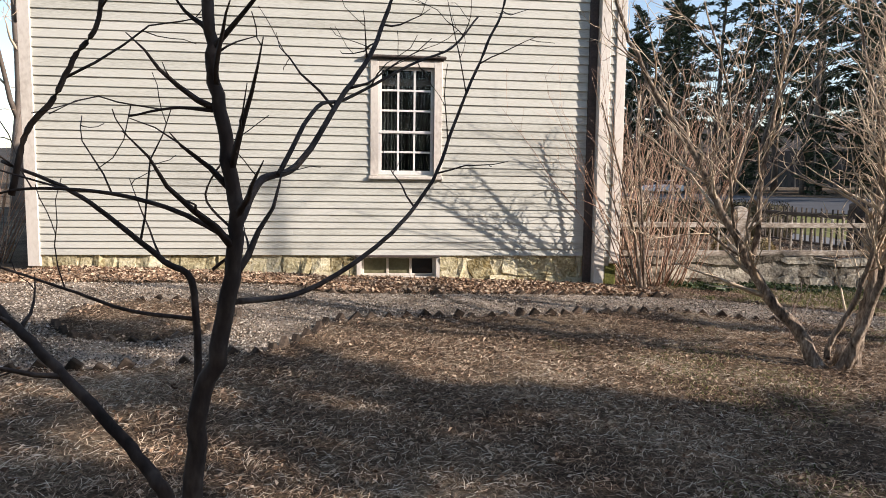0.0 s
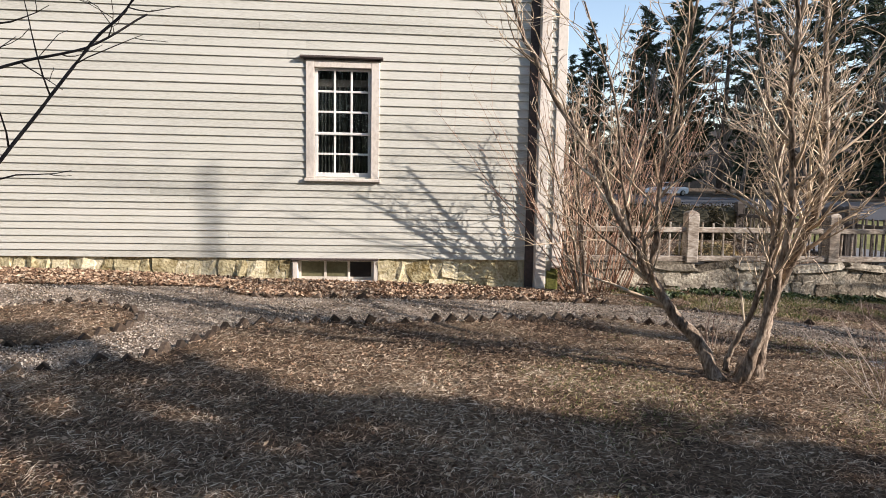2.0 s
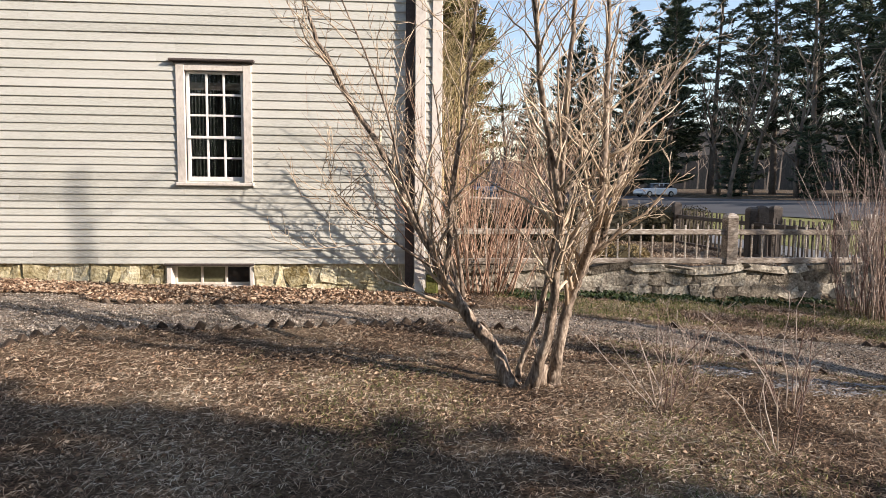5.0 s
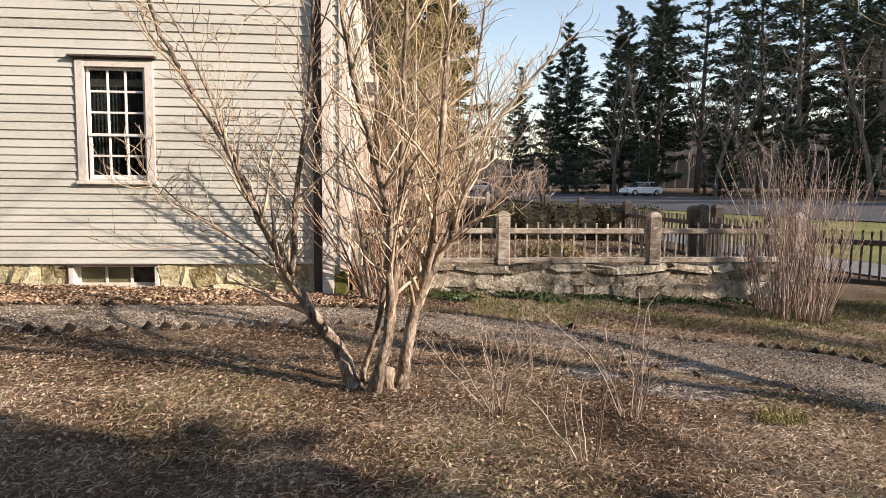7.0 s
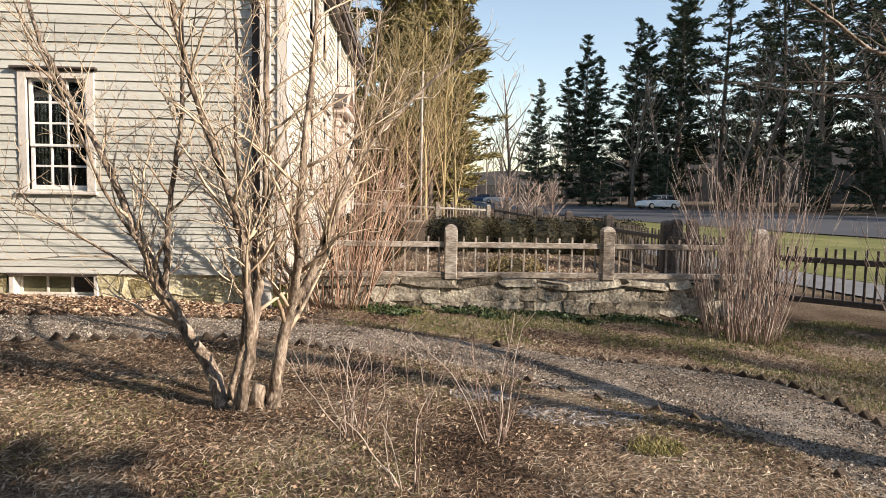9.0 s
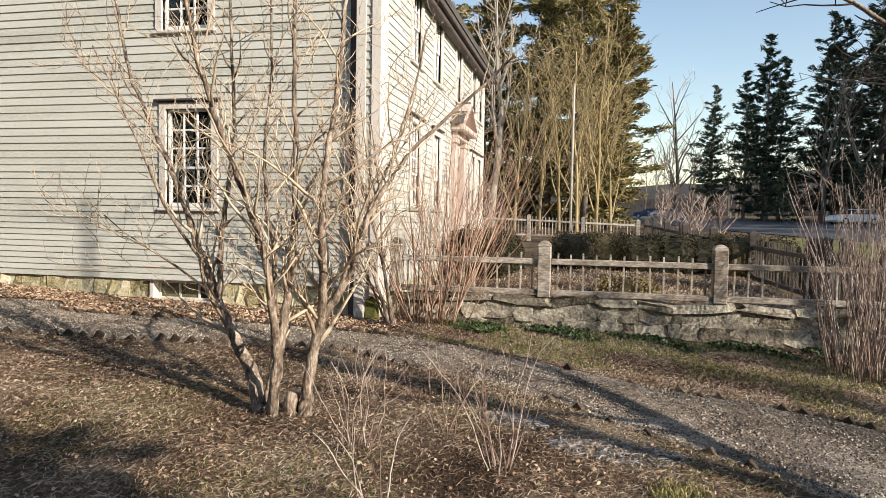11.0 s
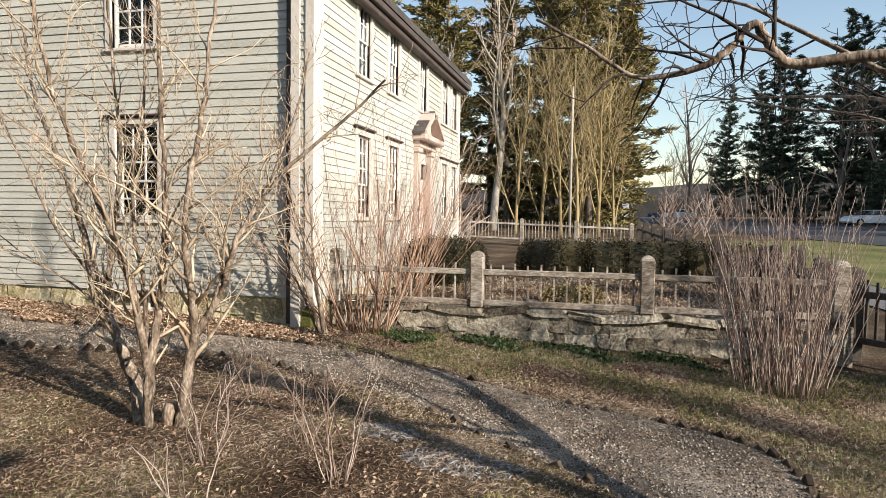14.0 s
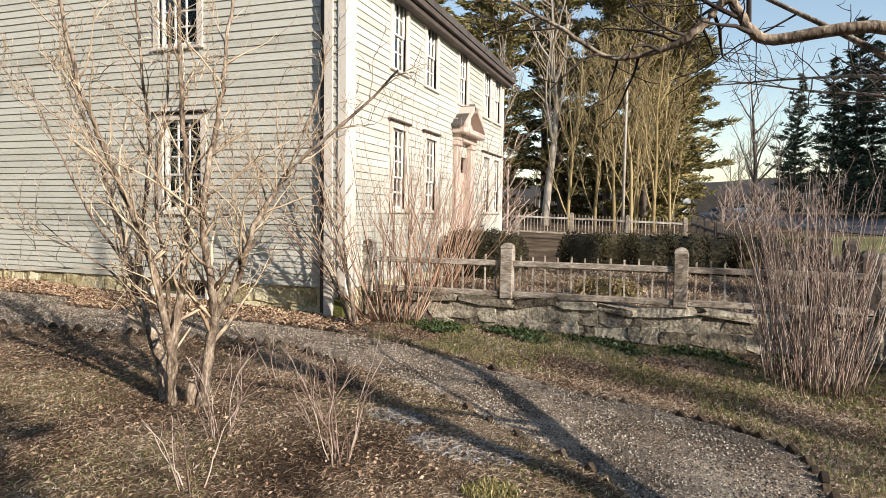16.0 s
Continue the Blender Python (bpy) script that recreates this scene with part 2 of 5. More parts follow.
def tube(g, pts, radii, k=5):
    """A tapered limb along pts."""
    up = Vector((0.31, 0.17, 0.93))
    verts, n = [], len(pts)
    for i, p in enumerate(pts):
        t = (pts[min(i + 1, n - 1)] - pts[max(i - 1, 0)]).normalized()
        a = t.cross(up if abs(t.dot(up)) < 0.95 else Vector((1, 0, 0))).normalized()
        b = t.cross(a)
        r = radii[i]
        verts += [p + a * (r * math.cos(2 * math.pi * j / k)) + b * (r * math.sin(2 * math.pi * j / k)) for j in range(k)]
    faces = [(i * k + j, i * k + (j + 1) % k, (i + 1) * k + (j + 1) % k, (i + 1) * k + j) for i in range(n - 1) for j in range(k)]
    faces.append(tuple(range(k))[::-1])
    faces.append(tuple((n - 1) * k + j for j in range(k)))
    g.add(verts, faces)


def thing(name, loc, label, category, group="", kind=""):
    ob = tagged(new(name), label, category, group, kind)
    ob.empty_display_size = 0.1
    ob.matrix_basis = Matrix.Translation(loc)
    return ob


def part(name, g, mat, parent, label="", smooth=False):
    """Links a Geo as one mesh object under a thing or a part; its points are world places."""
    ob = new(name, g.mesh(name, mat, smooth))
    if parent:
        ob.parent = parent
        if parent.type == "EMPTY":
            ob.matrix_parent_inverse = parent.matrix_basis.inverted()
    return tagged(ob, label)


def piece(name, me, parent, m):
    """One of many alike pieces, all on one mesh."""
    ob = new(name, me)
    ob.parent = parent
    if parent.type == "EMPTY":
        ob.matrix_parent_inverse = parent.matrix_basis.inverted()
    ob.matrix_basis = m
    return ob


def structure(name, g, mat, label="", category="", smooth=False):
    return tagged(new(name, g.mesh(name, mat, smooth)), label, category, kind="structure")


# ---- the lie of the land ----
def step(a, b, v):
    u = np.clip((v - a) / (b - a), 0, 1)
    return u * u * (3 - 2 * u)


def land(x, y):
    z = 0.02 - 0.035 * np.clip(x, -7, 7) - 0.10 * (1 - step(4.5, 8.5, y))
    return z + 0.022 * np.maximum(0, np.minimum(y, 120) - 10) + 0.02 * np.maximum(0, np.minimum(x, 60) - 9)


SOUTH = [(-9.5, 3.6), (-8, 3.8), (-5.1, 4.02), (-4.08, 4.46), (-3.71, 5.17), (-3.41, 5.86), (-2.27, 6.12), (-0.8, 6.42), (0.4, 6.7), (1.0, 6.52), (1.6, 6.25), (2.12, 6.1), (3.21, 5.57), (4.25, 4.82), (4.95, 4.1), (5.2, 2.6), (5.3, 0.5)]
NORTH = [(-9.5, 7.2), (-8, 7.25), (-5.5, 7.6), (-4.2, 7.7), (-3.7, 7.26), (-2.24, 7.4), (-0.8, 7.6), (0.4, 7.63), (1.6, 7.5), (2.81, 7.04), (4.1, 6.48), (5.2, 6.2), (5.75, 5.95), (6.11, 5.6), (6.2, 4.87), (6.2, 3.0), (6.35, 0.5)]
RING = (-5.26, 5.7, 0.78, 0.85)
south = [Vector((*p, 0)) for p in SOUTH]
north = [Vector((*p, 0)) for p in NORTH]
southline, northline = spline(south, 200), spline(north, 200)
path_outline = np.array([p[:2] for p in southline] + [p[:2] for p in northline[::-1]])


def on_path(x, y):
    """Whether points lie on the gravel."""
    x, y = np.asarray(x, float), np.asarray(y, float)
    inside = np.zeros(x.shape, bool)
    px, py = path_outline[:, 0], path_outline[:, 1]
    for i in range(len(px)):
        j = i - 1
        cross = (py[i] > y) != (py[j] > y)
        with np.errstate(divide="ignore", invalid="ignore"):
            inside ^= cross & (x < (px[j] - px[i]) * (y - py[i]) / (py[j] - py[i]) + px[i])
    bed = ((x - RING[0]) / RING[2]) ** 2 + ((y - RING[1]) / RING[3]) ** 2 < 1
    return inside & ~bed


def hummock(x, y):
    h = 0.016 * np.sin(1.7 * x + 0.6 * y) * np.sin(1.3 * y - 0.4 * x + 1) + 0.012 * np.sin(4.1 * x + 2.2 * y) * np.sin(3.7 * y - 1.9 * x)
    return h + 0.007 * np.sin(11 * x + 5 * y + 1) * np.sin(9 * y - 6 * x)


def soil(x, y):
    """The ground's height with its small humps; in the front yard behind the stone wall it lies higher."""
    yard = step(9.3, 9.5, y) * step(0.4, 0.6, x) * (1 - step(6.9, 7.3, x)) * (1 - step(24, 30, y))
    near = 1 - step(9, 16, np.hypot(x, y - 4))
    bed = 0.04 * (1 - step(0.75, 1.0, ((x - RING[0]) / RING[2]) ** 2 + ((y - RING[1]) / RING[3]) ** 2))
    return land(x, y) + bed + yard * (0.26 + 0.02 * x) + np.where(on_path(x, y), -0.012, hummock(x, y)) * near


def axis(fine_lo, fine_hi, stepsize, far):
    mid = np.arange(fine_lo, fine_hi, stepsize)
    out, d = [], stepsize
    v = 0.0
    while v < far:
        d *= 1.16
        v += d
        out.append(v)
    out = np.array(out)
    return np.concatenate([(fine_lo - out)[::-1], mid, fine_hi + out])


gx, gy = axis(-9.5, 10.5, 0.09, 900), axis(-1.5, 10.5, 0.09, 900)
X, Y = np.meshgrid(gx, gy)
Z = soil(X, Y)
g = Geo()
g.v = list(zip(X.ravel().tolist(), Y.ravel().tolist(), Z.ravel().tolist()))
nx = len(gx)
g.f = [(j * nx + i, j * nx + i + 1, (j + 1) * nx + i + 1, (j + 1) * nx + i) for j in range(len(gy) - 1) for i in range(nx - 1)]
ground = structure("ground", g, GROUND, "brown winter ground of dead leaves, straw and sparse grass", "ground", True)

# gravel path, one sheet between its two edges, round the bed
g = Geo()
rows_n = 16
for a, b in zip(southline, northline):
    for k in range(rows_n):
        p = a.lerp(b, k / (rows_n - 1))
        g.v.append((p.x, p.y, float(land(p.x, p.y)) + 0.004 * math.sin(7 * p.x + 3 * p.y)))
for i in range(len(southline) - 1):
    for k in range(rows_n - 1):
        a = i * rows_n + k
        g.f.append((a, a + rows_n, a + rows_n + 1, a + 1))
gravel_path = structure("gravel_path", g, GRAVEL, "curving path of fine grey gravel", "path", True)


def flat_strip(name, left, right, lift, mat, label, cat, n=60, cross=5):
    """A road or pavement that lies on the land between two edges."""
    a, b = spline([Vector((*p, 0)) for p in left], n), spline([Vector((*p, 0)) for p in right], n)
    g = Geo()
    for p, q in zip(a, b):
        for k in range(cross):
            r = p.lerp(q, k / (cross - 1))
            g.v.append((r.x, r.y, float(land(r.x, r.y)) + lift))
    for i in range(n - 1):
        for k in range(cross - 1):
            j = i * cross + k
            g.f.append((j, j + 1, j + cross + 1, j + cross))
    return structure(name, g, mat, label, cat)


ROAD_NEAR = [(60, -40), (34, 4), (22.3, 26), (17, 42), (13, 62), (9.5, 100), (6, 150)]
ROAD_FAR = [(84, -20), (50, 24), (38, 46), (29, 68), (22, 88), (17, 110), (13, 152)]
road = flat_strip("road", ROAD_NEAR, ROAD_FAR, 0.05, ASPHALT, "wide grey asphalt road", "road", 80, 7)
pavement = flat_strip("pavement", [(26, -12), (13.6, 6), (10.6, 13), (9.6, 24), (8.6, 40)], [(28, -11), (15.4, 6.6), (12.3, 13.4), (11.2, 24), (10.2, 40)], 0.03, CONCRETE, "pale concrete pavement beside the verge", "pavement")

verge = flat_strip("verge", [(28.2, -11), (15.5, 6.6), (12.4, 13.4), (11.3, 24), (10.3, 40)], [(44, -15), (33, 5), (25.5, 20), (21.3, 27), (16.8, 42)], 0.025, VERGE, "strip of greening turf between pavement and road", "verge")

# ---- the house ----
GY, FX = 8.6, 0.46          # gable wall's face; front wall's face
WEST, FAR_END = -7.8, 18.0  # the house's other ends
SILL_Z, EAVE_Z = 0.46, 5.50
RIDGE_X, RIDGE_Z = -3.67, 8.9
PILASTER = (0.11, 0.46, 0.150)  # from x, to x, how far proud


def wall_box(g, wall, u0, u1, w0, w1, v0, v1, c=0.004):
    """A box given along the wall, outwards from it and upwards."""
    if wall == "gable":
        box(g, u0, u1, GY - w1, GY - w0, v0, v1, c)
    else:
        box(g, FX + w0, FX + w1, u0, u1, v0, v1, c)


def pierced(g, wall, u0, u1, v0, v1, thick, holes):
    """A wall with openings that go through it."""
    us = sorted({u0, u1, *(h[0] for h in holes), *(h[1] for h in holes)})
    for a, b in zip(us, us[1:]):
        v = v0
        for h in sorted((h for h in holes if h[0] < b - 1e-6 and h[1] > a + 1e-6), key=lambda h: h[2]):
            if h[2] > v + 1e-6:
                wall_box(g, wall, a, b, -thick, -0.004, v, h[2], 0)
            v = h[3]
        if v1 > v + 1e-6:
            wall_box(g, wall, a, b, -thick, -0.004, v, v1, 0)


GABLE_WINDOWS = [(-3.06, -2.27, 1.62, 3.13), (-3.12, -2.33, 4.36, 5.8)]
CELLAR = (-3.30, -2.22, 0.14, 0.44)
FRONT_WINDOWS = [(u, u + 0.60, z, z + h) for z, h in ((1.70, 1.42), (4.17, 1.22)) for u in (10.18, 11.80, 15.98, 17.02)] + [(13.9, 14.5, 4.17, 5.39)]
DOOR = (13.68, 14.72, 0.50, 2.95)

house = thing("house", (-3.7, 13.3, 0.05), "old two-storey cream clapboard house on a stone foundation", "house")
g = Geo()
pierced(g, "gable", WEST, FX - 0.01, SILL_Z, EAVE_Z, 0.16, GABLE_WINDOWS)
convex(g, [(WEST, GY + 0.004, EAVE_Z), (FX, GY + 0.004, EAVE_Z), (RIDGE_X, GY + 0.004, RIDGE_Z), (WEST, GY + 0.16, EAVE_Z), (FX, GY + 0.16, EAVE_Z), (RIDGE_X, GY + 0.16, RIDGE_Z)], [(0, 1, 2), (3, 4, 5), (0, 1, 4, 3), (1, 2, 5, 4), (2, 0, 3, 5)])
gable_wall = part("wall", g, CLAP, house, "cream-painted clapboard gable wall, narrower boards low down")
g = Geo()
pierced(g, "front", GY + 0.16, FAR_END, SILL_Z, EAVE_Z, 0.16, FRONT_WINDOWS + [DOOR])
front_wall = part("wall", g, CLAP, house, "cream clapboard front wall with two rows of windows")
g = Geo()
box(g, WEST, FX, FAR_END - 0.16, FAR_END, SILL_Z, EAVE_Z, 0)
convex(g, [(WEST, FAR_END - 0.16, EAVE_Z), (FX, FAR_END - 0.16, EAVE_Z), (RIDGE_X, FAR_END - 0.16, RIDGE_Z), (WEST, FAR_END, EAVE_Z), (FX, FAR_END, EAVE_Z), (RIDGE_X, FAR_END, RIDGE_Z)], [(0, 1, 2), (3, 4, 5), (0, 1, 4, 3), (1, 2, 5, 4), (2, 0, 3, 5)])
box(g, WEST, WEST + 0.16, GY + 0.16, FAR_END - 0.16, SILL_Z, EAVE_Z, 0)
part("wall", g, CLAP, house)
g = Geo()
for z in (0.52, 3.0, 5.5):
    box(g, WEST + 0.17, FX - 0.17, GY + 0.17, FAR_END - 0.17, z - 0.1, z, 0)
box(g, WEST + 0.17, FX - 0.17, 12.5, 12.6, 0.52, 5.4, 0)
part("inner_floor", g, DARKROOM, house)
g = Geo()
for sx, ex in ((1, FX + 0.30), (-1, WEST - 0.30)):
    zs = EAVE_Z + 0.02
    for y0, y1 in ((GY - 0.22, FAR_END + 0.3),):
        d = 0.14
        convex(g, [(ex, y0, zs), (ex, y1, zs), (RIDGE_X, y1, RIDGE_Z + 0.16), (RIDGE_X, y0, RIDGE_Z + 0.16), (ex, y0, zs + d), (ex, y1, zs + d), (RIDGE_X, y1, RIDGE_Z + 0.16 + d), (RIDGE_X, y0, RIDGE_Z + 0.16 + d)],
               [(0, 1, 2, 3), (4, 5, 6, 7), (0, 1, 5, 4), (1, 2, 6, 5), (2, 3, 7, 6), (3, 0, 4, 7)])
roof = part("roof", g, ROOF, house, "dark weathered shingle roof with a deep eave")
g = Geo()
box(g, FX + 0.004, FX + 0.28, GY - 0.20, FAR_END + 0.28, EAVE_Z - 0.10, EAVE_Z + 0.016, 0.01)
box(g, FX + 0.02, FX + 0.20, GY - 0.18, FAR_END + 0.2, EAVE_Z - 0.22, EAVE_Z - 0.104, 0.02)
part("cornice", g, DARKWOOD_AND_SHADE, house, "dark shaded wooden cornice under the eave")

# corner boards and the proud pilaster at the front corner
g = Geo()
x0, x1, d = PILASTER
wall_box(g, "gable", x0, x0 + 0.15, 0.0, d, 0.03, EAVE_Z - 0.02, 0.006)
part("corner_board", g, TRIM, house, "pale pinkish corner board")
g = Geo()
wall_box(g, "gable", x0 + 0.152, x0 + 0.235, 0.0, d - 0.03, 0.12, EAVE_Z - 0.02, 0.003)
pilaster_core = part("pilaster", g, CLAP, house)
g = Geo()
wall_box(g, "gable", x0 + 0.237, x1 + 0.03, 0.0, d + 0.005, SILL_Z - 0.1, EAVE_Z - 0.02, 0.006)
part("corner_board", g, TRIM, house, "pale corner board beside the pilaster")
g = Geo()
wall_box(g, "front", GY + 0.001, GY + 0.17, 0.0, 0.032, SILL_Z - 0.1, EAVE_Z - 0.24, 0.006)
part("corner_board", g, TRIM, house, "pale corner board turning onto the front")
# dark strip added to deepen the pilaster's shadow on the clapboards
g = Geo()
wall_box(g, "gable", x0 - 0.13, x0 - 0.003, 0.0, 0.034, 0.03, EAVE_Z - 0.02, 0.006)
part("shade_strip", g, DARKWOOD_AND_SHADE, house, "dark upright strip standing in for the pilaster's cast shadow")
g = Geo()
wall_box(g, "gable", WEST - 0.02, WEST + 0.14, -0.1, 0.034, 0.3, EAVE_Z, 0.006)
part("corner_board", g, TRIM, house)
g = Geo()
wall_box(g, "front", FAR_END - 0.16, FAR_END + 0.02, 0.0, 0.032, SILL_Z - 0.05, EAVE_Z - 0.24, 0.006)
part("corner_board", g, TRIM, house)

# stone foundation
g = Geo()
box(g, WEST, CELLAR[0] - 0.07, GY + 0.03, GY + 0.4, -0.5, SILL_Z - 0.004, 0)
box(g, CELLAR[1] + 0.07, FX - 0.02, GY + 0.03, GY + 0.4, -0.5, SILL_Z - 0.004, 0)
box(g, CELLAR[0] - 0.07, CELLAR[1] + 0.07, GY + 0.03, GY + 0.4, -0.5, CELLAR[2] - 0.06, 0)
box(g, FX - 0.4, FX - 0.02, GY + 0.4, FAR_END - 0.02, -0.5, SILL_Z - 0.004, 0)
box(g, WEST + 0.03, WEST + 0.4, GY + 0.4, FAR_END - 0.02, -0.5, SILL_Z - 0.004, 0)
foundation = part("foundation", g, MORTAR, house, "rough lime-washed stone foundation with moss")
g = Geo()
wall_box(g, "gable", x0 + 0.155, x1, 0.0, d - 0.02, -0.1, SILL_Z - 0.12, 0.03)
part("corner_stone", g, MOSS, house, "moss-covered corner stone")


def window(wall, u0, u1, v0, v1, rows, cap=True):
    """A sash window: casing, cap, sill, two sashes with their panes, and a dark curtain."""
    win = part("window", Geo(), TRIM, house, "small-paned white sash window with dark curtains")
    g = Geo()
    c = 0.115
    wall_box(g, wall, u0 - c, u0, -0.10, 0.035, v0 - 0.02, v1 + c, 0.005)
    wall_box(g, wall, u1, u1 + c, -0.10, 0.035, v0 - 0.02, v1 + c, 0.005)
    wall_box(g, wall, u0, u1, -0.10, 0.033, v1, v1 + c, 0.004)
    part("window_frame", g, TRIM, win)
    if cap:
        g = Geo()
        wall_box(g, wall, u0 - c - 0.08, u1 + c + 0.05, 0.0, 0.085, v1 + c + 0.002, v1 + c + 0.038, 0.01)
        wall_box(g, wall, u0 - c - 0.03, u1 + c + 0.02, 0.0, 0.05, v1 + c - 0.022, v1 + c, 0.005)
        part("window_cap", g, DARKWOOD_AND_SHADE, win, "dark weathered drip cap")
    g = Geo()
    wall_box(g, wall, u0 - c - 0.025, u1 + c + 0.02, -0.10, 0.062, v0 - 0.07, v0 - 0.022, 0.008)
    part("window_sill", g, TRIM, win)
    top, bottom = rows
    n = top + bottom
    meet = v0 + (v1 - v0) * bottom / n
    me = None
    for w, lo, hi, k in ((-0.03, meet - 0.015, v1, top), (-0.05, v0, meet + 0.018, bottom)):
        g = Geo()
        s = 0.045
        wall_box(g, wall, u0, u0 + s, w - 0.03, w, lo, hi, 0.003)
        wall_box(g, wall, u1 - s, u1, w - 0.03, w, lo, hi, 0.003)
        wall_box(g, wall, u0 + s, u1 - s, w - 0.03, w, hi - 0.036, hi, 0.003)
        wall_box(g, wall, u0 + s, u1 - s, w - 0.03, w, lo, lo + (0.036 if k == top else 0.06), 0.003)
        a, b = lo + (0.036 if k == top else 0.06), hi - 0.036
        for i in (1, 2):
            u = u0 + s + (u1 - u0 - 2 * s) * i / 3
            wall_box(g, wall, u - 0.014, u + 0.014, w - 0.028, w - 0.004, a, b, 0.003)
        for i in range(1, k):
            v = a + (b - a) * i / k
            wall_box(g, wall, u0 + s, u1 - s, w - 0.028, w - 0.005, v - 0.014, v + 0.014, 0.003)
        sash = part("sash", g, SASH, win)
        for i in range(3):
            for j in range(k):
                g = Geo()
                wall_box(g, wall, u0 + s + (u1 - u0 - 2 * s) * i / 3, u0 + s + (u1 - u0 - 2 * s) * (i + 1) / 3, w - 0.019, w - 0.015, a + (b - a) * j / k, a + (b - a) * (j + 1) / k, 0)
                part("pane", g, GLASS, win).visible_shadow = False
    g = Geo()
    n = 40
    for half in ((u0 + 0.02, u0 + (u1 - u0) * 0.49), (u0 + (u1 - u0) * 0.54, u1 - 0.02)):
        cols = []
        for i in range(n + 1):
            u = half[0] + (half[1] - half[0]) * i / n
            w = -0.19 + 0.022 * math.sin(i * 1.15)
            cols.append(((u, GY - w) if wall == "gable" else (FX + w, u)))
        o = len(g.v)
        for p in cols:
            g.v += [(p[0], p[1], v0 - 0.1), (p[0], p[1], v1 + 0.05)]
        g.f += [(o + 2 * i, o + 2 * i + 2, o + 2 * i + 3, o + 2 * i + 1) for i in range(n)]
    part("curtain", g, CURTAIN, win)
    return win


window("gable", *GABLE_WINDOWS[0], (3, 2))
window("gable", *GABLE_WINDOWS[1], (2, 3))
for i, h in enumerate(FRONT_WINDOWS):
    window("front", *h, (3, 2) if h[2] < 3 else (2, 2))

# cellar window
u0, u1, v0, v1 = CELLAR
cellar = part("cellar_window", Geo(), TRIM, house, "low wooden cellar window in the foundation, two dusty panes, one darkened for shade")
g = Geo()
wall_box(g, "gable", u0 - 0.07, u0, -0.18, 0.012, v0 - 0.05, SILL_Z - 0.03, 0.006)
wall_box(g, "gable", u1, u1 + 0.055, -0.18, 0.012, v0 - 0.05, SILL_Z - 0.03, 0.006)
wall_box(g, "gable", u0, u1, -0.18, 0.008, v0 - 0.06, v0 - 0.001, 0.006)
part("window_frame", g, TRIM, cellar)
g = Geo()
wall_box(g, "gable", u0 - 0.09, u1 + 0.07, -0.02, 0.05, SILL_Z - 0.028, SILL_Z + 0.002, 0.006)
part("lintel_board", g, DARKWOOD_AND_SHADE, cellar)
g = Geo()
for a in (u0, u0 + 0.36, u0 + 0.70, u1 - 0.036):
    wall_box(g, "gable", a, a + 0.035, -0.17, -0.13, v0, v1, 0.004)
wall_box(g, "gable", u0 + 0.035, u1 - 0.036, -0.168, -0.132, v0, v0 + 0.035, 0.004)
wall_box(g, "gable", u0 + 0.035, u1 - 0.036, -0.168, -0.132, v1 - 0.04, v1, 0.004)
part("sash", g, TRIM, cellar)
for a, b in ((u0 + 0.037, u0 + 0.358), (u0 + 0.397, u0 + 0.698), (u0 + 0.737, u1 - 0.038)):
    g = Geo()
    wall_box(g, "gable", a, b, -0.155, -0.148, v0 + 0.037, v1 - 0.042, 0)
    # right-hand pane in near-black glass: the recess's shade is put into its colour
    part("pane", g, OLIVEPANE if a < u0 + 0.5 else CARGLASS, cellar)
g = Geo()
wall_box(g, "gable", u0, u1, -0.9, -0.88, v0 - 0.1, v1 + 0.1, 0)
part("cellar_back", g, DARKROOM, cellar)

# front door with its pediment
door = part("door", Geo(), SALMON, house, "panelled salmon-painted front door under a swan-neck pediment")
g = Geo()
a, b, z0, z1 = DOOR
wall_box(g, "front", a + 0.12, b - 0.12, -0.12, -0.07, z0, z1 - 0.35, 0.006)
part("door_leaf", g, SALMON, door)
for i in range(2):
    for j in range(3):
        g = Geo()
        wall_box(g, "front", a + 0.2 + 0.34 * i, a + 0.46 + 0.34 * i, -0.07, -0.05, z0 + 0.15 + 0.62 * j, z0 + 0.65 + 0.62 * j, 0.015)
        part("door_panel", g, SALMON, door)
g = Geo()
for u in (a - 0.16, b - 0.12):
    g = Geo()
    wall_box(g, "front", u, u + 0.28, -0.1, 0.11, z0 - 0.02, z1 + 0.3, 0.01)
    wall_box(g, "front", u - 0.03, u + 0.31, -0.1, 0.14, z0 - 0.02, z0 + 0.25, 0.01)
    wall_box(g, "front", u - 0.03, u + 0.31, -0.1, 0.15, z1 + 0.2, z1 + 0.32, 0.02)
    part("door_pilaster", g, SALMON, door)
g = Geo()
wall_box(g, "front", a - 0.28, b + 0.28, 0.0, 0.34, z1 + 0.46, z1 + 0.60, 0.03)
wall_box(g, "front", a - 0.18, b + 0.18, 0.0, 0.16, z1 + 0.32, z1 + 0.46, 0.01)
mid = (a + b) / 2
